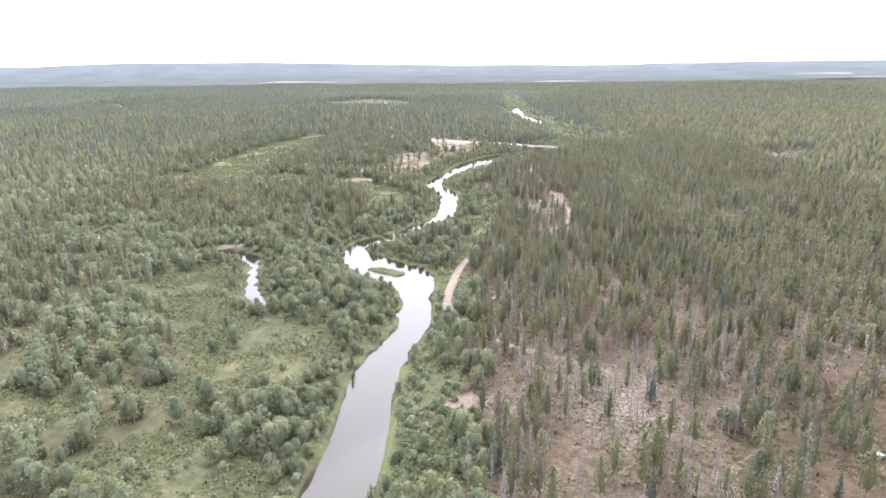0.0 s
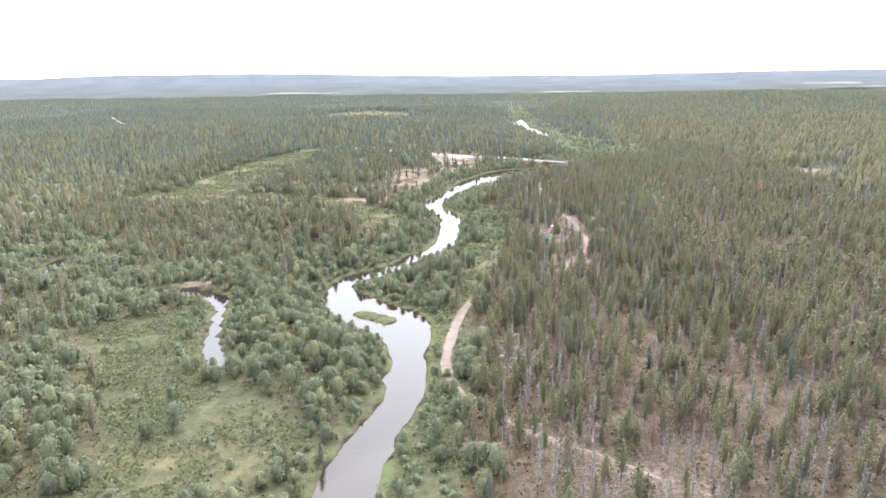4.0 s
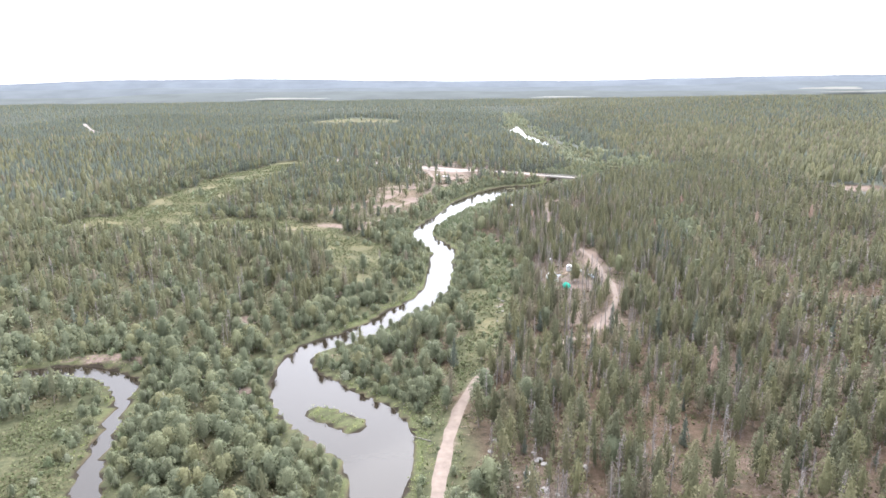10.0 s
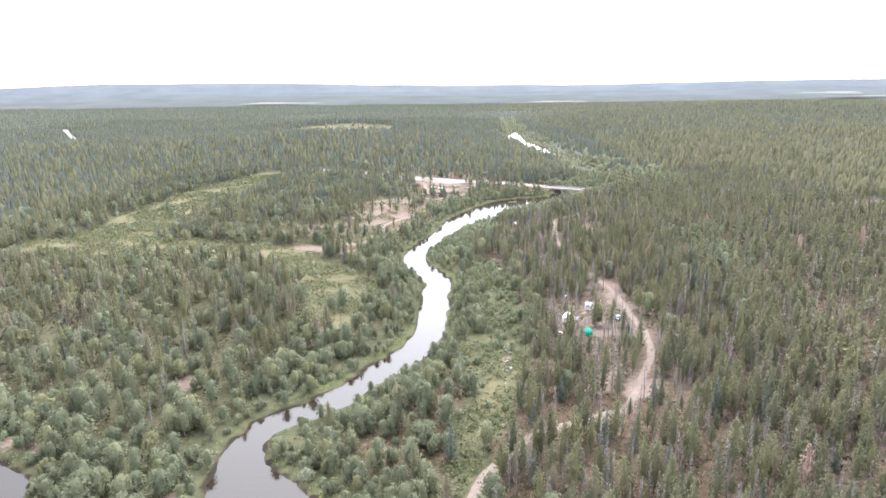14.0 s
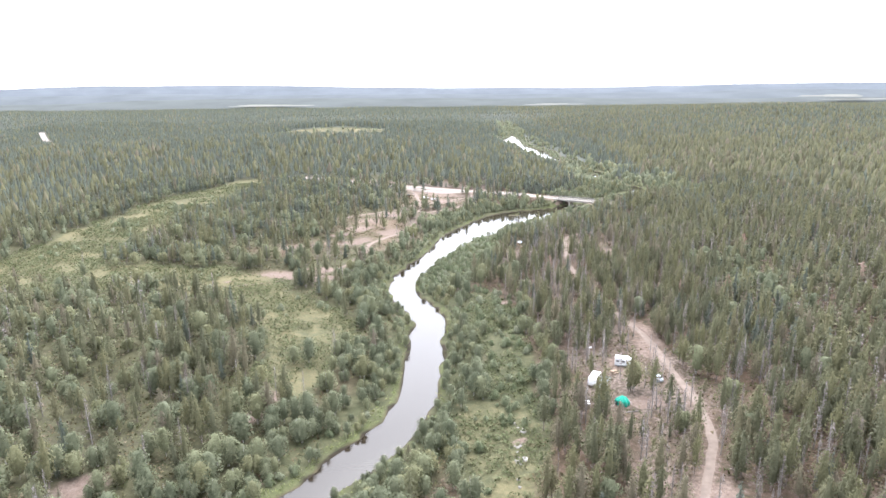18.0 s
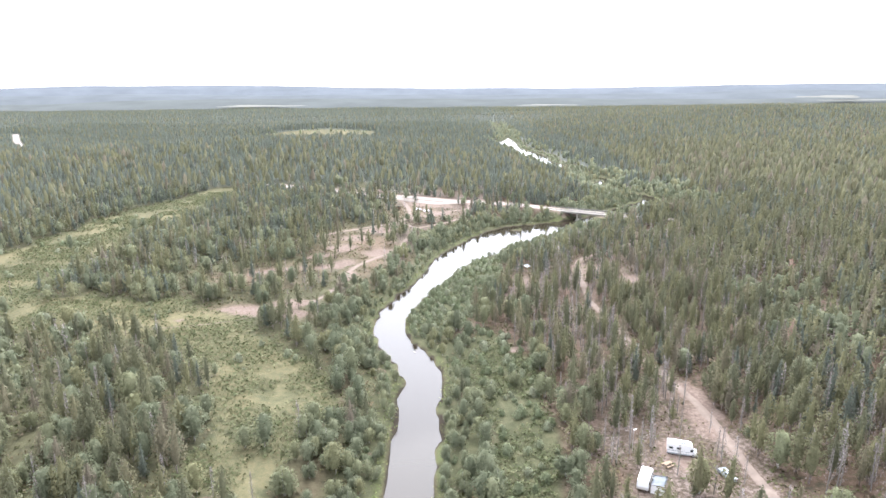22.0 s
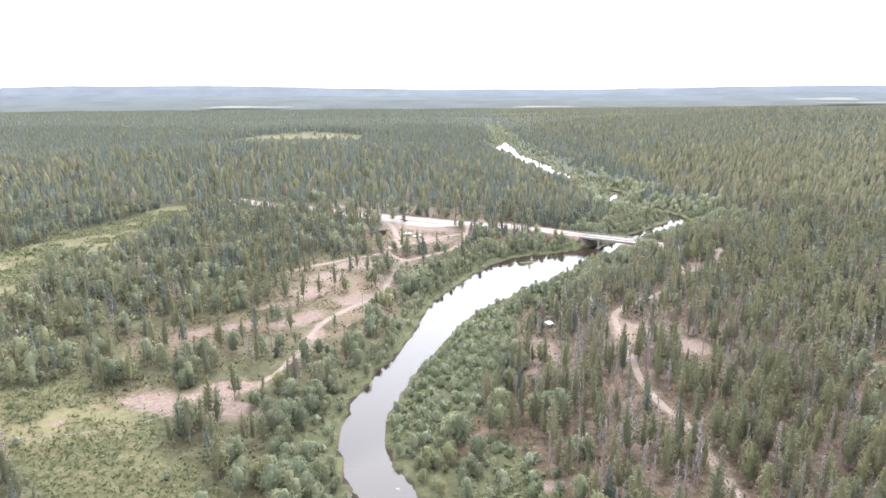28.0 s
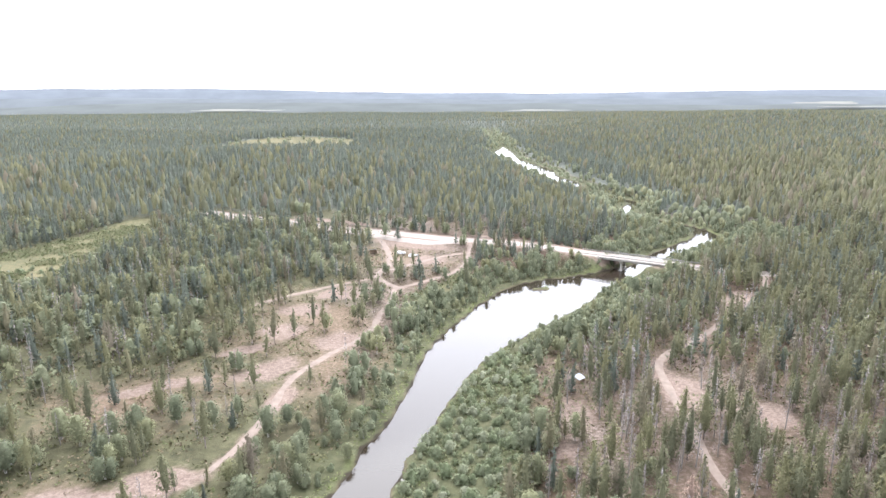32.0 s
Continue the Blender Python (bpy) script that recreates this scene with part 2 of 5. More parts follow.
ISLET = [((-34, 249.0), (-24, 243), 3.3), ((-44, 247), (-42, 246.6), 0.7), ((-17, 241), (-16, 240.8), 0.4), ((44, 587.5), (47, 588.5), 1.8)]

TRACK_PATH = [(40, 151), (31, 158), (24, 163), (14, 173), (1, 189)]
TRACK_SOUTH = [(1, 189), (-3, 203), (-3, 218), (0, 242), (3, 254), (7, 265), (14, 273.5), (21, 279), (32, 284), (43, 289)]
TRACK_CAMP = [(43, 289), (52, 307), (59, 322), (61.5, 338), (62, 357), (62, 374), (59.5, 393), (56.5, 409), (57, 434), (55, 447), (55, 461), (57.5, 480), (60, 498), (65, 512), (86, 530), (119, 562), (134, 585)]
TRACK_LEFT = [(-46, 463), (-42, 476), (-39, 489), (-37.5, 503), (-35, 511), (-26, 526), (-19, 538), (-16, 554), (-13, 569), (-11, 580), (1, 592), (12, 604), (18, 623), (22, 648)]
TRACK_YARD = [(-11, 580), (-20, 595), (-16, 613), (-18, 636), (-24, 660)]
TRACK_WEST = [(-20, 594), (-34, 585), (-48, 574), (-62, 560)]
TRACK_LINK = [(-16, 603), (-3, 618), (7, 628), (19, 634)]
ROAD = [(-717, 1336), (-620, 1190), (-528, 1058), (-400, 930), (-250, 800), (-126, 711), (-105, 699), (-77, 687), (-58, 679), (-39, 671), (-15, 664), (5, 655), (22, 650),
        (40, 645), (56, 637), (66, 630), (79, 620.5), (107, 602.5), (120, 594), (137, 586), (160, 580), (200, 584), (240, 600)]
FAR_ROAD_Z = 5.0


def spline(pts, step=4.0):
    """A smooth line through the points of the plan, all columns alike."""
    p = np.array(pts, float)
    p = np.vstack([2 * p[0] - p[1], p, 2 * p[-1] - p[-2]])
    out = []
    for i in range(1, len(p) - 2):
        n = max(2, int(np.hypot(*(p[i + 1] - p[i])[:2]) / step))
        s = np.linspace(0, 1, n, endpoint=False)[:, None]
        a, b, c, d = p[i - 1 : i + 3]
        out.append(0.5 * (2 * b + (c - a) * s + (2 * a - 5 * b + 4 * c - d) * s**2 + (3 * b - a - 3 * c + d) * s**3))
    return np.vstack(out + [p[-2:-1]])


def to_line(x, y, line, cap=260.0):
    """Distance to a line of the plan, less its own half width where it has one; no more than the cap."""
    shape, x, y = x.shape, x.ravel(), y.ravel()
    best, line = np.full(x.shape, cap), np.asarray(line, float)
    for start in range(0, len(line) - 1, 12):
        run = line[start : start + 13]
        lo, hi = run[:, :2].min(0) - cap - 16, run[:, :2].max(0) + cap + 16
        i = np.flatnonzero((x > lo[0]) & (x < hi[0]) & (y > lo[1]) & (y < hi[1]))
        if not len(i):
            continue
        px, py, near = x[i], y[i], best[i]
        for a, b in zip(run[:-1], run[1:]):
            vx, vy = b[0] - a[0], b[1] - a[1]
            s = np.clip(((px - a[0]) * vx + (py - a[1]) * vy) / (vx * vx + vy * vy + 1e-9), 0, 1)
            d = np.hypot(px - a[0] - s * vx, py - a[1] - s * vy)
            near = np.minimum(near, d - (a[2] + s * (b[2] - a[2])) if len(a) > 2 else d)
        best[i] = near
    return best.reshape(shape)


def hash01(ix, iy, seed):
    h = np.sin(ix * 127.1 + iy * 311.7 + seed * 74.7) * 43758.5453
    return h - np.floor(h)


def value_noise(x, y, size, seed=0):
    """Smooth noise from 0 to 1 with lumps of that size in metres."""
    u, v = x / size, y / size
    iu, iv = np.floor(u), np.floor(v)
    fu, fv = u - iu, v - iv
    fu, fv = fu * fu * (3 - 2 * fu), fv * fv * (3 - 2 * fv)
    n = [hash01(iu + a, iv + b, seed) for a, b in ((0, 0), (1, 0), (0, 1), (1, 1))]
    return (n[0] * (1 - fu) + n[1] * fu) * (1 - fv) + (n[2] * (1 - fu) + n[3] * fu) * fv


def ramp(v, a, b):
    s = np.clip((v - a) / (b - a), 0, 1)
    return s * s * (3 - 2 * s)


LINES = {"river": np.vstack([spline(RIVER), spline(RIVER_POOL), spline(RIVER_FAR, 12)]), "arm": spline(SIDE_ARM, 3), "pond": spline(FAR_POND, 3)}
ROAD_LINE = spline(ROAD, 6)


def river_side(x, y):
    """Signed distance to the water's edge: below nought in the water."""
    d = np.minimum(to_line(x, y, LINES["river"]), np.minimum(to_line(x, y, LINES["arm"]), to_line(x, y, LINES["pond"])))
    d = d + (value_noise(x, y, 5, 3) - 0.5) * 1.6 * ramp(1500 - y, 0, 500)
    for a, b, r in ISLET:
        i = to_line(x, y, np.array([a, b], float)) - r - (value_noise(x, y, 3, 5) - 0.5) * 1.0
        d = np.maximum(d, -i)
    return d


def hills(x, y):
    def bump(cx, cy, sx, sy, h):
        return h * np.exp(-(((x - cx) / sx) ** 2 + ((y - cy) / sy) ** 2))

    z = bump(-210, 890, 300, 170, 15) + bump(720, 1500, 480, 700, 30) + bump(420, 650, 260, 300, 6)
    z = z + bump(-1300, 1700, 700, 420, 18) + bump(-500, 2300, 600, 300, 8) + bump(1700, 2200, 700, 500, 10)
    z = z + bump(-120, 1750, 260, 300, 10) + bump(-170, 1210, 170, 110, 14)
    return z + (value_noise(x, y, 160, 7) - 0.5) * 5 * ramp(np.abs(x) + np.maximum(0, y - 700), 120, 500)


def ground_z(x, y, sd=None):
    x, y = np.asarray(x, float), np.asarray(y, float)
    sd = river_side(x, y) if sd is None else sd
    right = ramp(x - np.interp(y, [0, 250, 330, 500, 620, 700], [0, 5, 25, 25, 100, 200]), -8, 12)
    z = 0.55 + ramp(sd, 8, 45) * (1.0 + 2.0 * right) + ramp(sd, 40, 120) * 1.2
    z = z + 2.0 * ramp(y, 470, 560) * ramp(sd, 6, 30) * (1 - right)
    z = z + (value_noise(x, y, 14, 1) - 0.5) * 0.7 * ramp(sd, 4, 20) + (value_noise(x, y, 45, 2) - 0.5) * 1.2 * ramp(sd, 10, 50)
    z = z + hills(x, y) * ramp(sd, 10, 160)
    rd = to_line(x, y, ROAD_LINE, 60.0)
    under = ramp(to_line(x, y, np.array([(84.5, 617.0), (101.5, 606.0)])), 2, 6)      # no embankment under the bridge
    z = z + (np.maximum(FAR_ROAD_Z + hills(x, y) * ramp(sd, 10, 160), 0) - z) * (1 - ramp(rd, 5.5, 15)) * under * ramp(x, -175, -130) * ramp(165 - x, 0, 25)
    z = z + 1.9 * np.exp(-(((x + 100) / 13) ** 2 + ((y - 278) / 6) ** 2)) * ramp(sd, 0.8, 2.2)      # the undercut sand bank of the side arm
    # the bank: a short steep edge down into the water
    return np.where(sd < 3, np.minimum(z, 0.08 + sd * np.where(sd < 0, 0.5, 1.1)), z).clip(-1.6)


# open ground: where no wood stands
MEADOWS = [[(-9, 196), (-4, 200), (-5, 218), (-2, 240), (0, 252), (-9, 250), (-8, 228)], [(-128, 235), (-100, 255), (-89, 240), (-72, 200), (-50, 195), (-37, 165), (-42, 140), (-78, 140), (-75, 158), (-92, 188)],
           [(-38, 118), (-34, 98), (-62, 96), (-82, 116), (-64, 126)], [(-119, 148), (-97, 141), (-88, 129), (-104, 118), (-135, 135)],
           [(16, 352), (23, 333), (14, 287), (5, 264), (-4, 243), (-7, 262), (3, 290), (2, 320), (6, 345)],
           [(-220, 475), (-137, 470), (-94, 464), (-70, 452), (-54, 434), (-38, 420), (-29, 400), (-28, 375), (-38, 345), (-52, 352), (-57, 386), (-68, 408), (-84, 424),
            (-105, 438), (-125, 428), (-220, 430)],
           [(-160, 455), (-148, 500), (-146, 570), (-134, 637), (-136, 695), (-160, 700), (-176, 655), (-194, 600), (-200, 550), (-205, 470)],
           [(2, 590), (14, 600), (16, 590), (4, 576), (-6, 566), (-8, 574)],
           [(-265, 1110), (-230, 1165), (-170, 1190), (-85, 1185), (-80, 1120), (-150, 1085), (-235, 1075)]]
BUSHY = [[(-15, 104), (-1, 104), (2, 130), (3, 165), (-2, 190), (-9, 197), (-11, 165), (-14, 135)], [(10, 330), (24, 330), (27, 412), (17, 438), (8, 415)], [(-12, 430), (4, 432), (15, 455), (24, 478), (30, 500), (27, 521), (17, 526), (8, 505), (1, 485), (-6, 462)]]
# sand: place, half length, half width, turn in degrees
SANDS = [(2, 141, 7, 4.5, 10), (50, 358, 4, 8, 10), (60, 372, 3.5, 9, 0), (63.5, 381, 3.2, 13, 6), (52, 338, 8, 4, 0), (40, 305, 5, 10, -25), (50, 300, 6, 9, -25), (-60, 453, 22, 8, -8), (-55, 462, 11, 5, 0), (-70, 502, 15, 3.2, 25),
         (-44, 511, 11, 7, 50), (-54, 524, 9, 3.5, 30), (-42, 556, 10, 7, 0), (-38, 494, 4, 9, -15), (-27, 532, 9, 8, 30), (-6, 646, 22, 6, -18), (1, 622, 9, 9, 20), (33, 484, 5.5, 10, 0), (28, 469, 4, 4, 0),
         (25, 418, 5, 2.6, 15), (-44, 346, 4, 3.5, 40), (-46, 336, 3, 6, -20), (-72, 309, 7, 5, 0), (-104, 277.5, 16, 3.2, -6), (-57, 258, 4, 4, 0), (258, 521, 22, 12, 0),
         (17, 325, 2.5, 2, 0), (62, 492, 7, 12, -5), (75, 478, 8, 8, 0), (110, 560, 6, 12, -40), (-30, 575, 14, 10, 0), (-88, 445, 3.2, 2.0, 20), (-80, 441, 1.6, 1.2, 0), (19, 341, 2.0, 1.3, 0), (-45, 538, 9, 7, 0), (45, 655, 30, 5, -25), (-50, 690, 30, 6, -20)]
LICHENS = [(40, 140, 34, 30, 0), (18, 212, 11, 18, 0), (50, 355, 24, 55, 0), (-30, 545, 38, 50, 20), (-60, 500, 34, 22, 20), (-10, 630, 50, 40, -20),
           (40, 480, 18, 34, 0), (80, 480, 26, 30, 0), (-90, 320, 40, 20, 0), (-20, 690, 70, 14, -20), (-125, 340, 40, 30, 0)]
HEATHS = [(-40, 540, 32, 58, 18), (-66, 498, 34, 20, 20), (-12, 622, 36, 30, -20), (-70, 456, 24, 11, 0)]
DRY = [(-65, 159, 11, 6, 0), (-55, 396, 10, 34, 28), (12, 300, 6, 34, -12), (-105, 453, 45, 9, -5), (-170, 570, 11, 75, 4)]
BOGS = [(-700, 2750, 260, 210, 0), (250, 2060, 90, 60, 0)]


def in_polygon(x, y, poly):
    inside = np.zeros(x.shape, bool)
    for (ax, ay), (bx, by) in zip(poly, poly[1:] + poly[:1]):
        cross = ((ay > y) != (by > y)) & (x < (bx - ax) * (y - ay) / (by - ay + 1e-9) + ax)
        inside ^= cross
    return inside


def soft_polygon(x, y, polys, edge):
    """1 well inside, 0 well outside, with a wavering rim of that width."""
    out = np.zeros(x.shape)
    wx, wy = x + (value_noise(x, y, 12, 21) - 0.5) * 9, y + (value_noise(x, y, 12, 22) - 0.5) * 9
    for poly in polys:
        near = (x > min(p[0] for p in poly) - 15) & (x < max(p[0] for p in poly) + 15) & (y > min(p[1] for p in poly) - 15) & (y < max(p[1] for p in poly) + 15)
        if not near.any():
            continue
        xs, ys = wx[near], wy[near]
        d = to_line(xs, ys, np.array(poly + poly[:1], float), 30.0)
        out[near] = np.maximum(out[near], ramp(np.where(in_polygon(xs, ys, poly), d, -d), -edge, edge))
    return out


def soft_spots(x, y, spots):
    out = np.zeros(x.shape)
    for cx, cy, a, b, turn in spots:
        c, s = math.cos(radians(turn)), math.sin(radians(turn))
        u, v = (c * (x - cx) + s * (y - cy)) / a, (-s * (x - cx) + c * (y - cy)) / b
        out = np.maximum(out, 1.3 - np.hypot(u, v) + (value_noise(x, y, 4, 31) - 0.5) * 0.5)
    return np.clip(out, 0, 1)


ALL_TRACKS = [spline(t, 3) for t in (TRACK_PATH, TRACK_SOUTH, TRACK_CAMP, TRACK_LEFT, TRACK_YARD, TRACK_WEST, TRACK_LINK)]


def track_side(x, y):
    d = np.full(x.shape, 1e9)
    for t in ALL_TRACKS:
        d = np.minimum(d, to_line(x, y, t, 40.0))
    return d


# ---- mesh helpers ----
def mesh_from(name, verts, tris, mats, mat_index=None, tint=None, smooth=False, normals=None):
    me = bpy.data.meshes.new(name)
    verts, tris = np.asarray(verts, np.float32), np.asarray(tris, np.int32)
    me.vertices.add(len(verts))
    me.vertices.foreach_set("co", verts.ravel())
    me.loops.add(tris.size)
    me.loops.foreach_set("vertex_index", tris.ravel())
    me.polygons.add(len(tris))
    me.polygons.foreach_set("loop_start", np.arange(0, tris.size, tris.shape[1], dtype=np.int32))
    for m in mats:
        me.materials.append(m)
    if mat_index is not None:
        me.polygons.foreach_set("material_index", np.asarray(mat_index, np.int32))
    if smooth:
        me.polygons.foreach_set("use_smooth", np.ones(len(tris), bool))
    if tint is not None:
        me.attributes.new("tint", "FLOAT", "POINT").data.foreach_set("value", np.asarray(tint, np.float32))
    me.update(calc_edges=True)
    if normals is not None:
        q = np.asarray(normals, np.float32)
        me.normals_split_custom_set_from_vertices(q / (np.linalg.norm(q, axis=1)[:, None] + 1e-9))
    return me


def part(name, bm, mat, parent, label="", smooth=False):
    me = bpy.data.meshes.new(name)
    bm.to_mesh(me)
    bm.free()
    me.materials.append(mat)
    if smooth:
        for p in me.polygons:
            p.use_smooth = True
    ob = new(name, me)
    ob.parent = parent
    return tagged(ob, label)


def box(bm, size, at, turn=0.0, bevel=0.0, tilt=(0, 0)):
    made = bmesh.ops.create_cube(bm, size=1.0, matrix=pose(*at, tilt[0], tilt[1], turn) @ Matrix.Diagonal((*size, 1)))
    if bevel:
        edges = list({e for v in made["verts"] for e in v.link_edges})
        bmesh.ops.bevel(bm, geom=edges, offset=bevel, segments=2, affect="EDGES", profile=0.6)
    return bm


def rod(bm, a, b, r0, r1=None, sides=8):
    a, b = Vector(a), Vector(b)
    m = Matrix.Translation((a + b) / 2) @ (b - a).to_track_quat("Z", "Y").to_matrix().to_4x4()
    bmesh.ops.create_cone(bm, cap_ends=True, segments=sides, radius1=r0, radius2=r0 if r1 is None else r1, depth=(b - a).length, matrix=m)
    return bm


# ---- ground and water ----
def axis_steps(marks):
    """Lines of a grid: (from, to, first step, last step) one after another."""
    out = [marks[0][0]]
    for a, b, s0, s1 in marks:
        while out[-1] < b - 1e-6:
            f = (out[-1] - a) / (b - a)
            out.append(min(b, out[-1] + s0 + (s1 - s0) * f))
    return np.array(out)


gx = axis_steps([(-4900, -700, 260, 40), (-700, -150, 30, 3), (-150, 170, 2.5, 2.5), (170, 700, 3, 30), (700, 4900, 40, 260)])
gy = axis_steps([(-2000, 60, 400, 30), (60, 95, 10, 2.1), (95, 660, 2.5, 2.5), (660, 1300, 3, 10), (1300, 2600, 10, 60), (2600, 4950, 60, 130)])
GX, GY = np.meshgrid(gx, gy)
G_SD = river_side(GX, GY)
G_Z = ground_z(GX, GY, G_SD)
nx, ny = len(gx), len(gy)
quad = (np.arange(ny - 1)[:, None] * nx + np.arange(nx - 1)[None, :]).ravel()
ground_mesh = mesh_from("ground", np.stack([GX, GY, G_Z], -1).reshape(-1, 3), np.stack([quad, quad + 1, quad + nx + 1, quad + nx], -1), [M_GROUND], smooth=True)
G_MEADOW = soft_polygon(GX, GY, MEADOWS, 3.0)
G_BUSHY = soft_polygon(GX, GY, BUSHY, 4.0)
cover = {
    "meadow": np.maximum(np.maximum(np.maximum(G_MEADOW, G_BUSHY), 0.75 * (1 - ramp(G_SD, 8, 22))), 0.14 + 0.18 * ramp(-GX, -45, 0) + 0.3 * ramp(-GX, 10, 40)) * ramp(G_SD, -1.2, -0.2),
    "dry": np.maximum(np.maximum(G_MEADOW ** 2 * (0.05 + 0.3 * ramp(GY, 300, 380) + 0.4 * value_noise(GX, GY, 22, 41)), soft_spots(GX, GY, DRY) * 0.62), ramp(soft_spots(GX, GY, BOGS), 0.2, 0.5)),
    "bank": (1 - ramp(G_SD, 1.2, 4.0)) * (0.1 + 0.75 * value_noise(GX, GY, 18, 43)) * ramp(G_SD, -0.2, 0.6),
    "sand": np.maximum(np.maximum(soft_spots(GX, GY, SANDS), 0.6 * (1 - ramp(track_side(GX, GY), 0.8, 3.2))), 0.75 * (1 - ramp(to_line(GX, GY, ROAD_LINE, 60.0), 5, 10)) * ramp(GX, -140, -110) * ramp(140 - GX, 0, 20)) * ramp(G_SD, 0.5, 2),
    "heath": soft_spots(GX, GY, HEATHS) * (0.45 + 0.5 * value_noise(GX, GY, 15, 47)),
    "lichen": np.maximum(soft_spots(GX, GY, LICHENS) * (0.25 + 0.95 * value_noise(GX, GY, 11, 46)), 0.55 * value_noise(GX, GY, 24, 45)) * ramp(GX, -60, 0) + soft_spots(GX, GY, LICHENS) * 0.7 * (GX <= 0),
    # canopy: painted crown shade on the ground, growing with distance from the flight line
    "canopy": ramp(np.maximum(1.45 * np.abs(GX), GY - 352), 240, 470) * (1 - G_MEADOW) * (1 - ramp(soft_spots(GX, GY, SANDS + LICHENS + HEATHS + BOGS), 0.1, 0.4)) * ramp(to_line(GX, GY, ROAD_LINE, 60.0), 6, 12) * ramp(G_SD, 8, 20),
    "mud": 1 - ramp(G_SD, -0.1, 0.5),
}
for key, values in cover.items():
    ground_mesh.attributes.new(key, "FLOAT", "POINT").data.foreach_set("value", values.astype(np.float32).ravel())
ground = tagged(new("ground", ground_mesh), "forest floor with heather, sand and green sedge meadows", "ground", kind="structure")

water_mesh = mesh_from("water", [(-260, 0, 0), (420, 0, 0), (420, 2500, 0), (-260, 2500, 0)], [(0, 1, 2, 3)], [M_WATER])
tagged(new("water", water_mesh), "dark calm river water that mirrors the white sky", "river", kind="structure")


def ribbon(name, pts, width, mat, label, category, lift=0.07, ragged=0.5, crown=0.03, seed=0):
    """A track or road laid over the ground, with a ragged rim."""
    line = spline(pts, 1.5)
    along = np.gradient(line, axis=0)
    along /= np.linalg.norm(along, axis=1)[:, None] + 1e-9
    side = np.stack([-along[:, 1], along[:, 0]], -1)
    n = np.arange(len(line))
    wob = [1 + ragged * (value_noise(n * 1.0, n * 0.0 + k * 9.1, 3, seed) - 0.5) for k in (0, 1)]
    rows, cols = [], (-1, -0.6, -0.2, 0.2, 0.6, 1)
    for c in cols:
        p = line + side * (c * width / 2 * (wob[0] if c < 0 else wob[1]))[:, None]
        sink = 0.10 if abs(c) == 1 else 0.0
        rows.append(np.stack([p[:, 0], p[:, 1], ground_z(p[:, 0], p[:, 1]) + lift + crown * (1 - c * c) - sink], -1))
    v = np.stack(rows, 1)
    k = len(cols)
    q = (np.arange(len(line) - 1)[:, None] * k + np.arange(k - 1)[None, :]).ravel()
    me = mesh_from(name, v.reshape(-1, 3), np.stack([q, q + k, q + k + 1, q + 1], -1), [mat], smooth=True)
    return tagged(new(name, me), label, category, kind="structure")


ribbon("track", TRACK_SOUTH, 3.2, M_GRAVEL, "pale gravel forest track beside the river meadow", "track", seed=1)
ribbon("path", [(-96, 437), (-90, 438.5), (-84, 440), (-76, 441.5), (-69, 444), (-63, 448)], 0.6, M_GRAVEL, "narrow trodden footpath across the wet meadow", "path", ragged=0.8, seed=13)
ribbon("path", TRACK_PATH, 1.1, M_GRAVEL, "faint sandy path through the open pines", "path", ragged=1.2, seed=11)
ribbon("track", TRACK_CAMP, 2.2, M_GRAVEL, "pale sandy track winding past the camp", "track", seed=2)
ribbon("track", TRACK_LEFT, 1.9, M_GRAVEL, "pale sandy track along the birch bank", "track", ragged=0.9, seed=3)
ribbon("track", TRACK_YARD, 3.0, M_GRAVEL, "sandy track up to the gravel yard", "track", seed=4)
ribbon("track", TRACK_WEST, 2.0, M_GRAVEL, "narrow sandy track into the pines", "track", seed=5)
ribbon("track", TRACK_LINK, 2.2, M_GRAVEL, "sandy link track across the yard", "track", seed=6)
ROAD_LEFT = [p for p in ROAD if -130 < p[0] < 80]
ROAD_RIGHT = [p for p in ROAD if 100 < p[0] < 165]
ROAD_FAR = [p for p in ROAD if p[0] < -500]
ribbon("road", ROAD_LEFT, 8.0, M_ROAD, "pale gravel road to the bridge", "road", lift=0.12, ragged=0.15, seed=8)
ribbon("road", ROAD_FAR, 9.0, M_ROAD, "distant pale stretch of the road through the woods", "road", lift=0.3, ragged=0.2, seed=12)
ribbon("road", ROAD_RIGHT, 8.0, M_ROAD, "pale gravel road from the bridge into the woods", "road", lift=0.12, ragged=0.15, seed=9)
ribbon("road", [(-42, 668), (-22, 658), (0, 648), (16, 647)], 5.5, M_ROAD, "widened gravel lay-by on the road", "road", lift=0.10, ragged=0.3, seed=10)

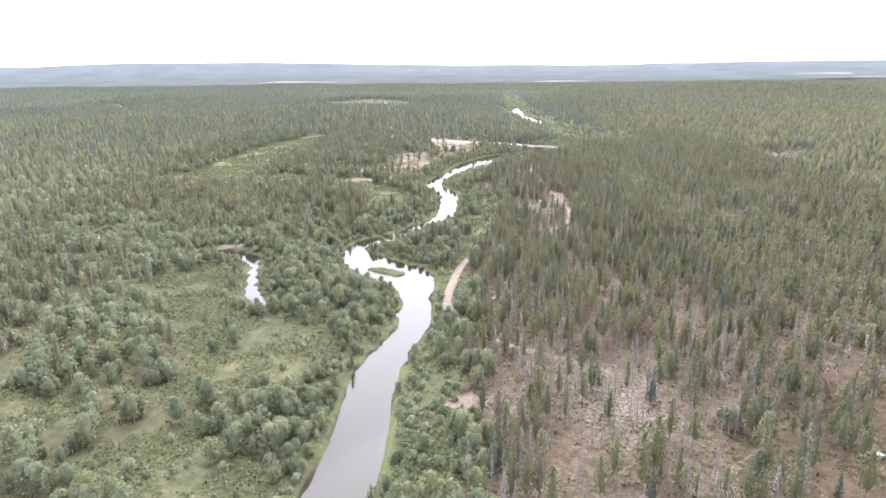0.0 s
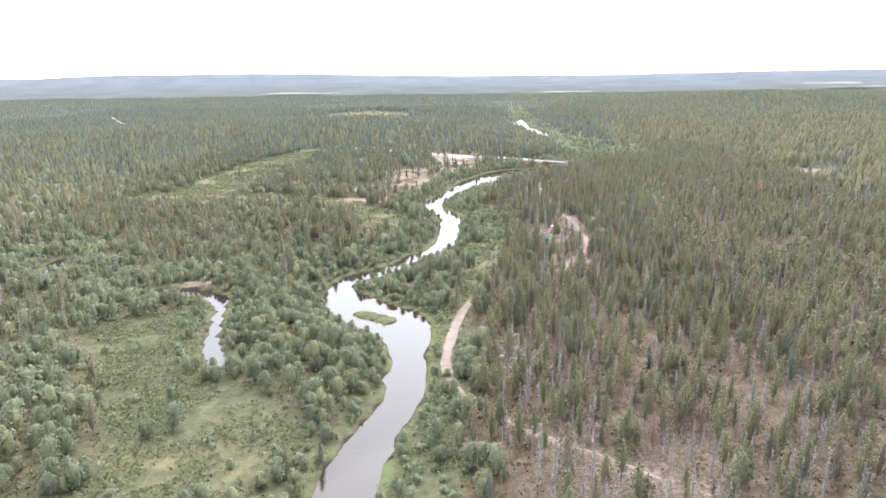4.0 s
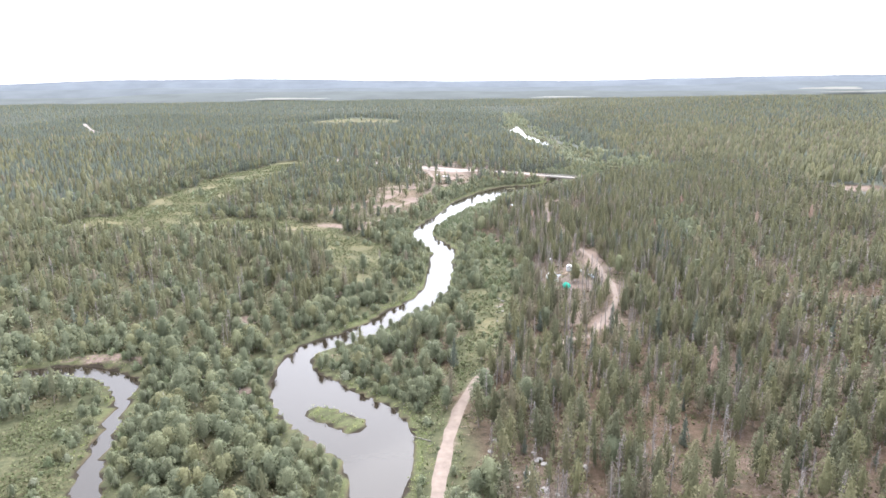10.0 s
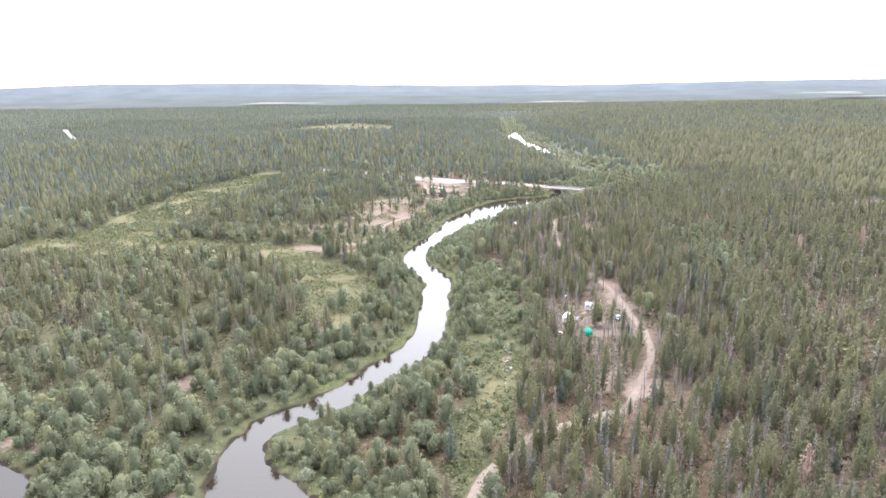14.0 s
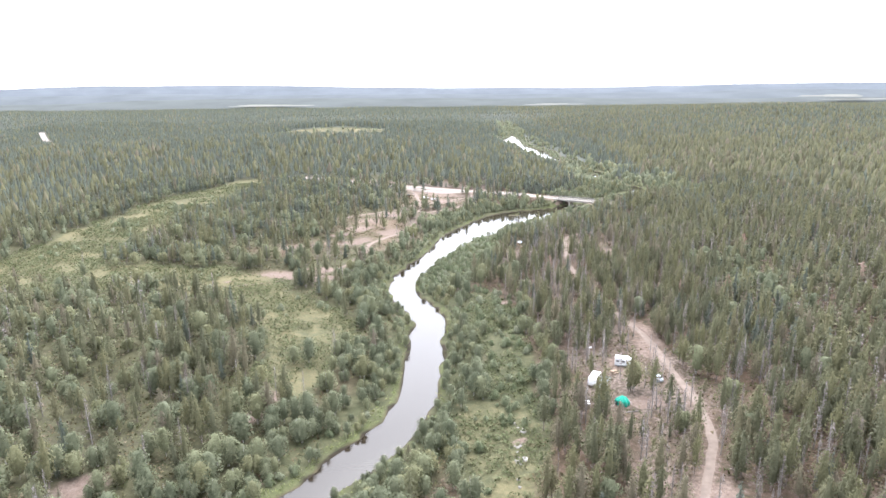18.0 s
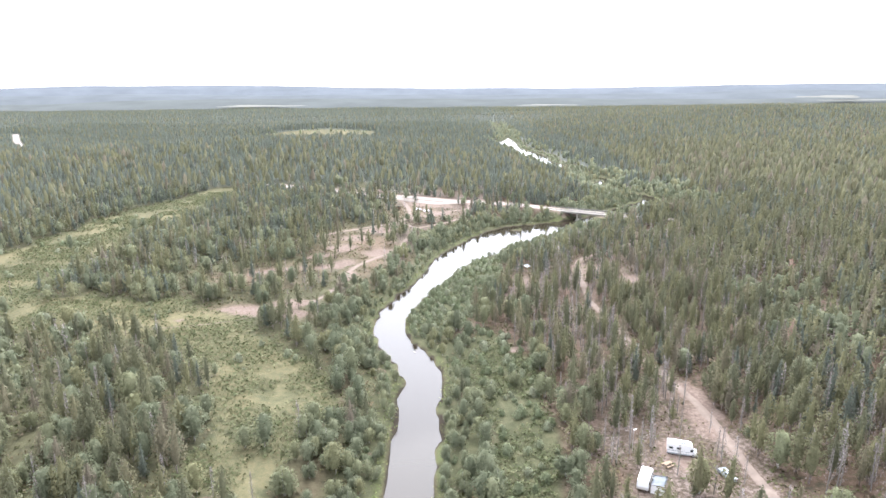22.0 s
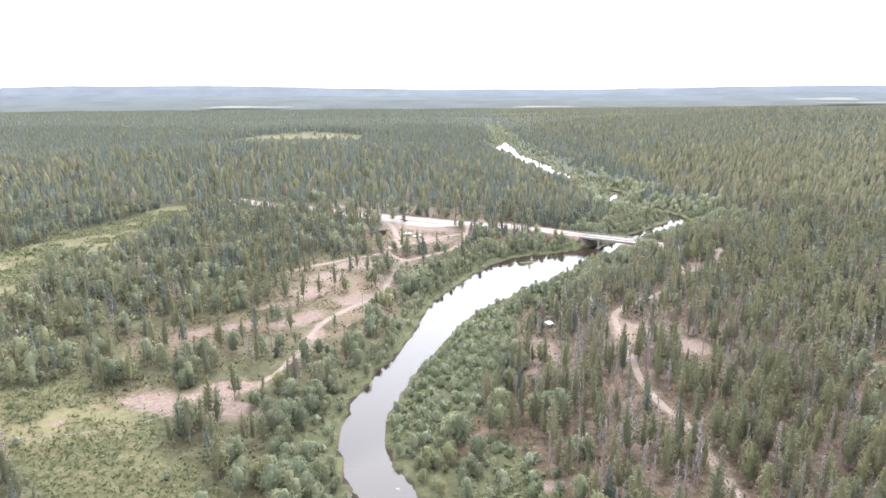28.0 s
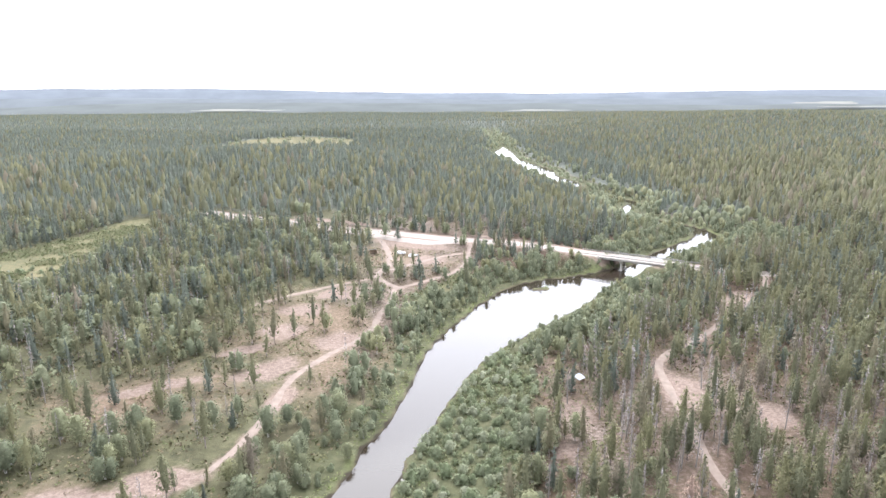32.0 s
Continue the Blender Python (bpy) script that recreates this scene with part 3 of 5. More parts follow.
# ---- trees: one template per kind and degree of detail ----
def leaf_cloud(rng, centres, size, soft=None, long=1.0):
    """Leaf sprays: one ragged triangle round each centre, drawn out upwards. Also gives the soft normals by which the crown shades."""
    n = len(centres)
    nor = rng.normal(size=(n, 3)) if soft is None else rng.normal(size=(n, 3)) * 0.75 + soft
    nor /= np.linalg.norm(nor, axis=1)[:, None] + 1e-9
    up = np.array([0, 0, 1.0]) + rng.normal(size=(n, 3)) * (0.45 if long > 1 else 2.0)
    w = up - (up * nor).sum(1)[:, None] * nor
    w /= np.linalg.norm(w, axis=1)[:, None] + 1e-9
    u = np.cross(w, nor)
    ang = rng.uniform(0, 6.283, (n, 1)) + np.array([0, 2.1, 4.2]) + rng.uniform(-0.4, 0.4, (n, 3))
    rad = np.broadcast_to(np.reshape(size, (-1, 1)), (n, 3)) * rng.uniform(0.6, 1.25, (n, 3))
    v = centres[:, None] + rad[..., None] * (np.cos(ang)[..., None] * u[:, None] + long * np.sin(ang)[..., None] * w[:, None])
    face = nor if soft is None else nor * 0.55 + 0.6 * soft / (np.linalg.norm(soft, axis=1)[:, None] + 1e-9)
    return v.reshape(-1, 3), np.arange(3 * n).reshape(-1, 3), np.repeat(face, 3, axis=0)


def stem(points, radii, sides=5):
    """A bent tapered stem or limb."""
    pts, v, f, nor = np.array(points, float), [], [], []
    a = np.arange(sides) / sides * 6.283
    for p, r in zip(pts, radii):
        v.append(np.stack([p[0] + r * np.cos(a), p[1] + r * np.sin(a), np.full(sides, p[2])], -1))
        nor.append(np.stack([np.cos(a), np.sin(a), np.full(sides, 0.1)], -1))
    for i in range(len(pts) - 1):
        for k in range(sides):
            a0, b0 = i * sides + k, i * sides + (k + 1) % sides
            f += [(a0, b0, b0 + sides), (a0, b0 + sides, a0 + sides)]
    return np.vstack(v), np.array(f), np.vstack(nor)


def join(pieces):
    v, f, q, m, base = [], [], [], [], 0
    for pv, pf, pn, pm in pieces:
        v.append(pv), f.append(pf + base), q.append(pn), m.append(np.full(len(pf), pm))
        base += len(pv)
    return np.vstack(v), np.vstack(f), np.concatenate(m), np.vstack(q)


def shell(rng, profile, top, base, sides, jag, lean=(0.0, 0.0)):
    """The ragged leaf mass of a crown: uneven rings (height, radius), a tip, and a closed underside where base is a height."""
    v, nor, f, turn = [], [], [], rng.uniform(0, 6.283)
    for i, (z, r) in enumerate(profile):
        a = turn + i * 0.35 + np.arange(sides) / sides * 6.283 + rng.uniform(-0.2, 0.2, sides)
        rr = r * (1 + jag * rng.uniform(-1, 1, sides))
        gap = (profile[min(i + 1, len(profile) - 1)][0] - profile[max(i - 1, 0)][0]) or top - z
        zz = z + rng.uniform(-1, 1, sides) * jag * gap * 0.45
        k = (z - profile[0][0]) / (top - profile[0][0])
        v.append(np.stack([rr * np.cos(a) + lean[0] * k, rr * np.sin(a) + lean[1] * k, zz], -1))
        nxt = profile[i + 1] if i + 1 < len(profile) else (top, 0.0)
        prv = profile[i - 1] if i else profile[0]
        nor.append(np.stack([np.cos(a), np.sin(a), np.full(sides, (prv[1] - nxt[1]) / (nxt[0] - prv[0] + 1e-6) + 0.15)], -1))
    n = len(profile)
    v.append(np.array([(lean[0], lean[1], top)]))
    nor.append(np.array([(0, 0, 1.0)]))
    tip = n * sides
    for q in range(sides):
        p = (q + 1) % sides
        for i in range(n - 1):
            b = i * sides
            f += [(b + q, b + p, b + sides + p), (b + q, b + sides + p, b + sides + q)]
        f.append((tip - sides + q, tip - sides + p, tip))
    if base is not None:
        v.append(np.array([(0, 0, base)]))
        nor.append(np.array([(0, 0, -1.0)]))
        f += [((q + 1) % sides, q, tip + 1) for q in range(sides)]
    return np.vstack(v), np.array(f), np.vstack(nor)


def sprays_on(rng, profile, top, n, lean=(0.0, 0.0)):
    """Places strewn over a crown's outside, and the way each faces."""
    zs, rs = [p[0] for p in profile] + [top], [p[1] for p in profile] + [0.0]
    z = rng.uniform(zs[0], top, n * 3)
    keep = rng.uniform(0, max(rs), n * 3) < np.interp(z, zs, rs) + 0.12 * max(rs)
    z = z[keep][:n]
    a, k = rng.uniform(0, 6.283, len(z)), (z - zs[0]) / (top - zs[0])
    r = np.interp(z, zs, rs) * rng.uniform(0.58, 1.2, len(z)) + 0.05
    d = np.stack([np.cos(a), np.sin(a), 0.5 + 0.8 * k], -1)
    return np.stack([r * np.cos(a) + lean[0] * k, r * np.sin(a) + lean[1] * k, z], -1), d


PROFILES = {"pine": [(0.0, 0.42), (0.14, 0.9), (0.36, 1.0), (0.63, 0.7), (0.85, 0.36)], "spruce": [(0.0, 0.72), (0.1, 1.0), (0.34, 0.74), (0.6, 0.46), (0.82, 0.22)],
            "birch": [(0.0, 0.5), (0.17, 0.86), (0.43, 1.0), (0.72, 0.9), (0.91, 0.58)], "willow": [(0.0, 0.78), (0.2, 0.98), (0.45, 0.92), (0.7, 0.7), (0.88, 0.4)]}


def tree_shape(kind, level, seed):
    """Vertices, triangles, materials and soft normals of one tree in metres: wood 0, leaves 1, bare twigs 2."""
    rng = np.random.default_rng(seed * 17 + level * 1000 + len(kind) * 7)
    pieces, lean = [], rng.normal(size=2) * 0.25
    if kind == "snag":      # a dead pine: bare grey twigs round a stem
        h = rng.uniform(6.5, 10.0)
        n = {0: 130, 1: 28, 2: 6, 3: 3}[level]
        k = rng.uniform(0, 1, n)
        a, r = rng.uniform(0, 6.283, n), h * 0.12 * (1.05 - k) * rng.uniform(0.2, 1.1, n)
        tw = np.stack([r * np.cos(a), r * np.sin(a), h * (0.15 + 0.83 * k)], -1)
        pieces.append((*leaf_cloud(rng, tw, {0: 0.15, 1: 0.28, 2: 0.6, 3: 1.0}[level]), 1))
        trunk, radii = [(0, 0, -0.4), (lean[0] * 0.5, lean[1] * 0.5, h * 0.5), (lean[0], lean[1], h)], [0.13, 0.09, 0.02]
    else:
        h = rng.uniform(*{"pine": (7.4, 10.8), "spruce": (6.5, 9.8), "birch": (5.2, 7.6), "willow": (1.3, 2.6)}[kind])
        low = rng.uniform(*{"pine": (0.14, 0.3), "spruce": (0.04, 0.1), "birch": (0.1, 0.2), "willow": (0.02, 0.05)}[kind])
        rad = h * rng.uniform(*{"pine": (0.14, 0.195), "spruce": (0.13, 0.17), "birch": (0.26, 0.35), "willow": (0.48, 0.62)}[kind])
        low = low if level < 2 else 0.08
        tall, round_ = h * (1 - low), kind in ("birch", "willow")
        profile = [(h * low + tall * k, rad * r) for k, r in PROFILES[kind]]
        leaf = {"pine": 0.2, "spruce": 0.21, "birch": 0.235, "willow": 0.21}[kind] * (1.0, 1.7, 3.2, 5.0)[level]
        if level < 2:      # a close inner leaf mass under a cloud of loose sprays; some birches have two crowns
            inner = {"pine": 0.4, "spruce": 0.48, "birch": 0.58, "willow": 0.62}[kind]
            n_leaf = {"pine": (245, 56), "spruce": (225, 52), "birch": (270, 60), "willow": (100, 26)}[kind][level]
            twin = kind == "birch" and seed % 5 in (1, 4)
            for q in range(2 if twin else 1):
                k, a = (1.0, 0.0) if not twin else ((0.82, 0.6), (0.68, 3.6))[q]
                at = np.array([0, 0, 0.0]) if not twin else np.array([math.cos(a), math.sin(a), 0]) * rad * 0.5
                own = [(z * (k + (1 - k) * 0.4), r * k) for z, r in profile]
                top = h * (k + (1 - k) * 0.4)
                v, f, nor = shell(rng, [(z, r * inner) for z, r in (own if level == 0 else own[::2])], top * 0.95, own[0][0] * 0.9, 7 if level == 0 else 5, 0.3, lean)
                pieces.append((v + at, f, nor + np.array([0, 0, 0.5]), 1))
                pts, d = sprays_on(rng, own, top, int(n_leaf * (k if twin else 1.0) ** 1.5), lean)
                pieces.append((*leaf_cloud(rng, pts + at, leaf * 1.2, d, 1.3 if round_ else 1.4), 1))
        else:      # far off: the ragged outline of the crown alone
            rows = profile[1::2] if level == 2 else profile[2:3] if round_ else profile[1:2]
            v, f, q = shell(rng, rows, h, h * low * 0.9 if round_ else None, 4, 0.32, lean)
            pieces.append((v, f, q + np.array([0, 0, 0.45]), 1))
            if level == 2:
                pts, d = sprays_on(rng, profile, h, 4, lean)
                pieces.append((*leaf_cloud(rng, pts, leaf, d, 1.45), 1))
        if kind == "pine" and level < 2:      # bare lower twigs
            n = 26 if level == 0 else 6
            kk = rng.uniform(0.08, low + 0.12, n)
            a, r = rng.uniform(0, 6.283, n), rad * 0.8 * np.minimum(1, kk / low) * rng.uniform(0.1, 1.0, n)
            pieces.append((*leaf_cloud(rng, np.stack([r * np.cos(a), r * np.sin(a), h * kk], -1), 0.16 if level == 0 else 0.28, None, 1.0), 2))
        thick = {"pine": 0.13, "spruce": 0.12, "birch": 0.10, "willow": 0.05}[kind]
        trunk = [(0, 0, -0.4), (lean[0] * 0.3, lean[1] * 0.3, h * 0.45), (lean[0] * 0.8, lean[1] * 0.8, h * 0.9)]
        radii = [thick, thick * 0.7, 0.02]
    if level == 0:
        wood = [(*stem(trunk, radii), 0)]
        for q in range(5):      # limbs
            a, z0 = rng.uniform(0, 6.283), h * rng.uniform(0.2, 0.55)
            d = h * rng.uniform(0.06, 0.13)
            wood.append((*stem([(0, 0, z0), (d * math.cos(a), d * math.sin(a), z0 + h * 0.08)], [0.035, 0.012], 3), 0))
        if kind == "birch":
            wood.append((*stem([(0.15, 0.1, -0.3), (0.45, 0.3, h * 0.35), (0.6, 0.4, h * 0.6)], [0.08, 0.06, 0.02], 4), 0))
        pieces = wood + pieces
    elif level == 1:
        pieces = [(*stem(trunk[::2], radii[::2], 3), 0)] + pieces
    return join(pieces)


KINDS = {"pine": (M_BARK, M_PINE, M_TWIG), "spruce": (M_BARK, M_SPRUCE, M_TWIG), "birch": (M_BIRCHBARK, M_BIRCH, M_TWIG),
         "willow": (M_TWIG, M_WILLOW, M_TWIG), "snag": (M_DEADWOOD, M_TWIG, M_TWIG), "rust": (M_BARK, M_RUST, M_TWIG)}


def templates(kind, level, count=5):
    return [tree_shape("pine" if kind == "rust" else kind, level, s) for s in range(count)]


def planted(kind, level, x, y, scale, rng, count=5):
    """Many trees of one kind as one mesh."""
    shapes, z = templates(kind, level, count), ground_z(x, y)
    which = rng.integers(0, count, len(x))
    V, F, M, T, N, base = [], [], [], [], [], 0
    for k, (v, f, m, q) in enumerate(shapes):
        i = np.flatnonzero(which == k)
        if not len(i):
            continue
        a, s = rng.uniform(0, 6.283, len(i)), scale[i]
        wide = s * rng.uniform(0.85, 1.2, len(i))
        ca, sa = (np.cos(a) * wide)[:, None], (np.sin(a) * wide)[:, None]
        P = np.stack([ca * v[:, 0] - sa * v[:, 1] + x[i, None], sa * v[:, 0] + ca * v[:, 1] + y[i, None], s[:, None] * v[:, 2] + z[i, None]], -1)
        V.append(P.reshape(-1, 3))
        co, si = np.cos(a)[:, None], np.sin(a)[:, None]
        N.append(np.stack([co * q[:, 0] - si * q[:, 1], si * q[:, 0] + co * q[:, 1], np.broadcast_to(q[:, 2], (len(i), len(q)))], -1).reshape(-1, 3))
        F.append((f[None] + (base + np.arange(len(i)) * len(v))[:, None, None]).reshape(-1, 3))
        M.append(np.tile(m, len(i)))
        T.append(np.repeat(rng.uniform(0, 1, len(i)), len(v)))
        base += len(i) * len(v)
    return mesh_from(kind, np.vstack(V), np.vstack(F), KINDS[kind], np.concatenate(M), np.concatenate(T), smooth=True, normals=np.vstack(N))


def reach(x, y):
    """How near this place comes to the flight line: the wood is finer there."""
    return np.maximum(np.maximum(108, 1.45 * np.abs(x)), y - 352)


def scatter(rng, x0, x1, y0, y1, step):
    n = ((x1 - x0) / step, (y1 - y0) / step)
    u, v = np.meshgrid(np.arange(int(n[0])), np.arange(int(n[1])))
    return (x0 + (u.ravel() + rng.uniform(0, 1, u.size)) * step, y0 + (v.ravel() + rng.uniform(0, 1, u.size)) * step)


def damp_hollow(x, y):
    """A damp hollow with close dark spruces."""
    return np.exp(-((to_line(x, y, np.array([(88.0, 372.0), (112.0, 410.0), (150.0, 455.0)])) / 12) ** 2))


def wood_at(x, y):
    """Trees per square metre of each kind on the plan."""
    sd = river_side(x, y)
    open_ = np.maximum(soft_polygon(x, y, MEADOWS, 3), soft_polygon(x, y, BUSHY, 3))
    sand = soft_spots(x, y, SANDS)
    lich = soft_spots(x, y, LICHENS)
    clear = np.where(sd > 1.3, 1, 0) * ramp(track_side(x, y), 1.2, 3.4) * ramp(to_line(x, y, ROAD_LINE, 60.0) + 20 * ramp(-x, 118, 132) * ramp(1000 - y, 0, 30) + 20 * ramp(x, 110, 122), 6.0, 8.5) * (1 - open_) * (1 - 0.88 * ramp(sand, 0.35, 0.7))
    clear_things = 1.0
    for cx, cy, r in CAMP_CLEAR + [(-29, 246, 8.5), (45.5, 588, 3)]:
        clear = clear * ramp(np.hypot(x - cx, y - cy), r, r + 1.5)
        clear_things = clear_things * ramp(np.hypot(x - cx, y - cy), r, r + 1.5)
    lump, patch = value_noise(x, y, 26, 51), value_noise(x, y, 70, 52)
    right = ramp(x - np.interp(y, [0, 250, 330, 500, 620, 700, 3000], [0, 5, 28, 28, 95, 180, 200]), -4, 8)
    dry_side = np.maximum(right, ramp(x, -5, 0) * ramp(y, 180, 195)) * ramp(320 - y, 0, 40)
    shore = 1 - ramp(sd + 12 * dry_side, 16, 30)
    wet = np.clip(np.maximum(shore, (1 - right) * ramp(x, -150, -110) * ramp(300 - y, 0, 40)), 0, 1)      # birch country
    wet = np.maximum(wet, ramp(y, 610, 650) * ramp(760 - y, 0, 60) * ramp(x, 95, 120) * ramp(220 - x, 0, 40))
    wet = np.maximum(wet, ramp(x, 90, 110) * ramp(150 - x, 0, 20) * ramp(y, 380, 400) * ramp(470 - y, 0, 20) * 0.7)
    mixed = (1 - right) * (1 - wet)
    far = ramp(y, 420, 700)
    gap = ramp(lump, 0.12, 0.4)
    heath = soft_spots(x, y, HEATHS)
    clear = clear * (1 - 0.42 * ramp(heath, 0.15, 0.5)) * (1 - ramp(soft_spots(x, y, BOGS), 0.1, 0.3)) * (1 - 0.85 * ramp(y, 840, 870) * ramp(1320 - y, 0, 60) * (1 - ramp(sd, 14, 30)))
    bank = ramp(sd, 1.2, 2.0) * (1 - ramp(sd + 6 * dry_side, 11, 18))
    birch = clear * (wet * 0.075 * (0.4 + lump) + bank * 0.1 * (0.3 + lump) + mixed * 0.04 * (0.35 + patch) + right * (1 - wet) * 0.004 * patch)
    pine = clear * (1 - wet) * (right * (0.03 + 0.03 * ramp(y, 150, 215) + 0.012 * ramp(x, 60, 90) * ramp(y, 240, 300) - 0.004 * far + 0.014 * ramp(x, 45, 75)) * (0.45 + gap) + mixed * 0.056 * (1 - 0.35 * far) * (0.45 + lump)) * (1 - 0.42 * lich) * (1 + 0.9 * soft_spots(x, y, [(48, 345, 24, 46, 0)])) * (1 - 0.7 * ramp(y, 700, 1050)) + clear * wet * 0.004
    # more spruces far off: their cooler tone stands in for haze
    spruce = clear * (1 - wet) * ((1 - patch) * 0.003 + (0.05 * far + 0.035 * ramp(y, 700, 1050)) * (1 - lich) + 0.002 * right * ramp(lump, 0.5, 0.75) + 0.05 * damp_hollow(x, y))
    snag = clear * (1 - wet) * (0.005 + 0.019 * right) * (0.3 + lump) + 0.012 * clear * soft_spots(x, y, [(52, 345, 16, 40, 0)])
    rust = clear * (1 - wet) * 0.0006 * right
    edge = open_ * (1 - 0.9 * ramp(sand, 0.3, 0.6)) * np.where(sd > 2, 1, 0) * ramp(track_side(x, y), 1.8, 3)
    willow = (1 - ramp(sd, 5, 10)) * ramp(sd, 1.6, 2.6) * 0.07 * (0.2 + lump) + edge * 0.010 * ramp(lump, 0.35, 0.7) + soft_polygon(x, y, BUSHY, 3) * (0.07 + 0.16 * ramp(y, 425, 440)) * (0.35 + lump)
    birch = birch * (1 - 0.75 * ramp(heath, 0.15, 0.5) * ramp(sd, 16, 24)) + edge * (0.0016 + 0.009 * soft_polygon(x, y, BUSHY[:1], 3))
    pine = pine * (1 + 0.5 * heath)
    return {"pine": pine, "spruce": spruce, "birch": birch, "willow": willow * np.where(sd > 1.4, 1, 0) * clear_things, "snag": snag, "rust": rust}


CAMP_CLEAR = [(43.6, 337, 2.6), (43.2, 331, 2.4), (42.8, 326, 1.6), (50.4, 359.5, 3.2), (50, 353.5, 3.0), (49.4, 350, 2.0), (39.8, 348.5, 3.4), (35, 338, 1.6), (83.5, 112.5, 3.0), (56.5, 350.5, 1.9), (-9, 635, 15), (4, 645, 9), (-3, 618, 8),
              (-24, 628.5, 3), (38.5, 500, 2.5), (47, 355, 2.5), (94, 611, 9), (85, 603, 7), (104, 622, 6), (78, 598, 5), (112, 597, 5), (92, 597, 8), (98, 603, 6), (256, 505, 20), (244, 515, 12), (272, 512, 12), (125, 880, 10), (120, 960, 12), (112, 1020, 12), (107, 1150, 14)]
rng_wood = np.random.default_rng(7)
BELTS = [(0, 0, 142, 2.5, (-125, 135, 96, 528)), (1, 142, 340, 3.0, (-310, 310, 96, 790)), (2, 340, 1150, 4.6, (-880, 880, 250, 1610)), (3, 1150, 2500, 7.5, (-2150, 2150, 700, 2850))]
TREES = {}
for level, near, end, step, (x0, x1, y0, y1) in BELTS:
    px, py = scatter(rng_wood, x0, x1, y0, y1, step)
    rr = reach(px, py)
    seen = (rr >= near) & (rr < end) & (py - 1.35 * np.abs(px) > -25)
    px, py = px[seen], py[seen]
    dens = wood_at(px, py)
    scarce = (1.0, 1.0, 0.8, 0.42)[level]
    dens = {k: d * scarce * {"pine": 0.57 if level < 2 else 0.72, "birch": 0.6, "rust": 0.35, "snag": 1.5}.get(k, 1.0) for k, d in dens.items()}
    draw = rng_wood.uniform(0, 1, len(px)) / (step * step)
    low = np.zeros(len(px))
    edge = 0.5 + 0.5 * ramp(river_side(px, py), 1.5, 15.0)      # low growth at the very edge of the water
    for kind, d in dens.items():
        if level == 3 and kind in ("willow", "snag", "rust"):
            continue
        hit = (draw >= low) & (draw < low + d)
        low = low + d
        TREES[kind, level] = np.stack([px[hit], py[hit], (edge[hit] if kind != "willow" else 1.0) * np.where(rng_wood.uniform(0, 1, hit.sum()) < 0.22, rng_wood.uniform(0.4, 0.7, hit.sum()), rng_wood.uniform(0.75, 1.2, hit.sum()))], -1)

WOOD_WORDS = {"pine": ("slender Scots pine with a thin grey-green crown", "pine tree", "pines near the river"),
              "spruce": ("narrow dark green spruce tree", "spruce tree", "spruces near the river"),
              "birch": ("low round-crowned birch with pale grey-green leaves", "birch tree", "birches near the river"),
              "willow": ("low rounded pale green willow bush", "bush", "willow bushes on the banks"),
              "snag": ("dead standing pine with bare grey twigs", "dead tree", "dead pines"),
              "rust": ("withered pine with reddish brown needles", "dead tree", "withered pines")}
WOOD_NAMES = {"pine": "pine_tree", "spruce": "spruce_tree", "birch": "birch_tree", "willow": "willow_bush", "snag": "dead_pine", "rust": "withered_pine"}
SINGLE = {"pine": 300, "spruce": 120, "birch": 300, "willow": 160, "snag": 110, "rust": 40}
STUFF = {"pine": "pine_wood", "spruce": "spruce_wood", "birch": "birch_wood", "willow": "willow_thicket", "snag": "dead_pine_wood", "rust": "withered_pine_wood"}


def split_tree(kind, shape):
    """The meshes of one tree: trunk with limbs, crown, and dead lower twigs where it has them."""
    v, f, m, q = shape
    out = []
    for index, name in ((0, "trunk"), (1, "crown"), (2, "lower_crown")):
        g = f[m == index]
        if len(g):
            used, inv = np.unique(g, return_inverse=True)
            out.append((name, mesh_from(name, v[used], inv.reshape(-1, 3), [KINDS[kind][index]], smooth=True, normals=q[used])))
    return out


for kind, count in SINGLE.items():
    own = TREES[kind, 0]
    order = np.argsort(reach(own[:, 0], own[:, 1]) + 0.12 * np.abs(own[:, 0]) + 30 * value_noise(own[:, 0], own[:, 1], 50, 61), kind="stable")
    single, rest = own[order[:count]], own[order[count:]]
    TREES[kind, 0] = rest
    masters = []
    for shape in templates(kind, 0):
        masters.append(split_tree(kind, shape))
    zs = ground_z(single[:, 0], single[:, 1])
    label, category, group = WOOD_WORDS[kind]
    for i, (x, y, s) in enumerate(single):
        top = new(WOOD_NAMES[kind])
        top.matrix_basis = pose(x, y, zs[i], 0, 0, float(rng_wood.uniform(0, 360))) @ Matrix.Diagonal((s, s, s * float(rng_wood.uniform(0.92, 1.1)), 1))
        tall = "tall " if s > 1.1 else "young " if s < 0.82 else ""
        tagged(top, tall + label, category, group)
        for name, me in masters[i % len(masters)]:
            piece = new(name, me)
            piece.parent = top
            if name == "lower_crown":
                tagged(piece, "bare grey lower twigs", kind="stuff")

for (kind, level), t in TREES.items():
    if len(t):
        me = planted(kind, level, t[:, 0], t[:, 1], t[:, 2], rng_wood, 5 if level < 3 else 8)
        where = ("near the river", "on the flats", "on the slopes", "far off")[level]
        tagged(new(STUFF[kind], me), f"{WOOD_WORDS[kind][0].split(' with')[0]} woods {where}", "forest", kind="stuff")


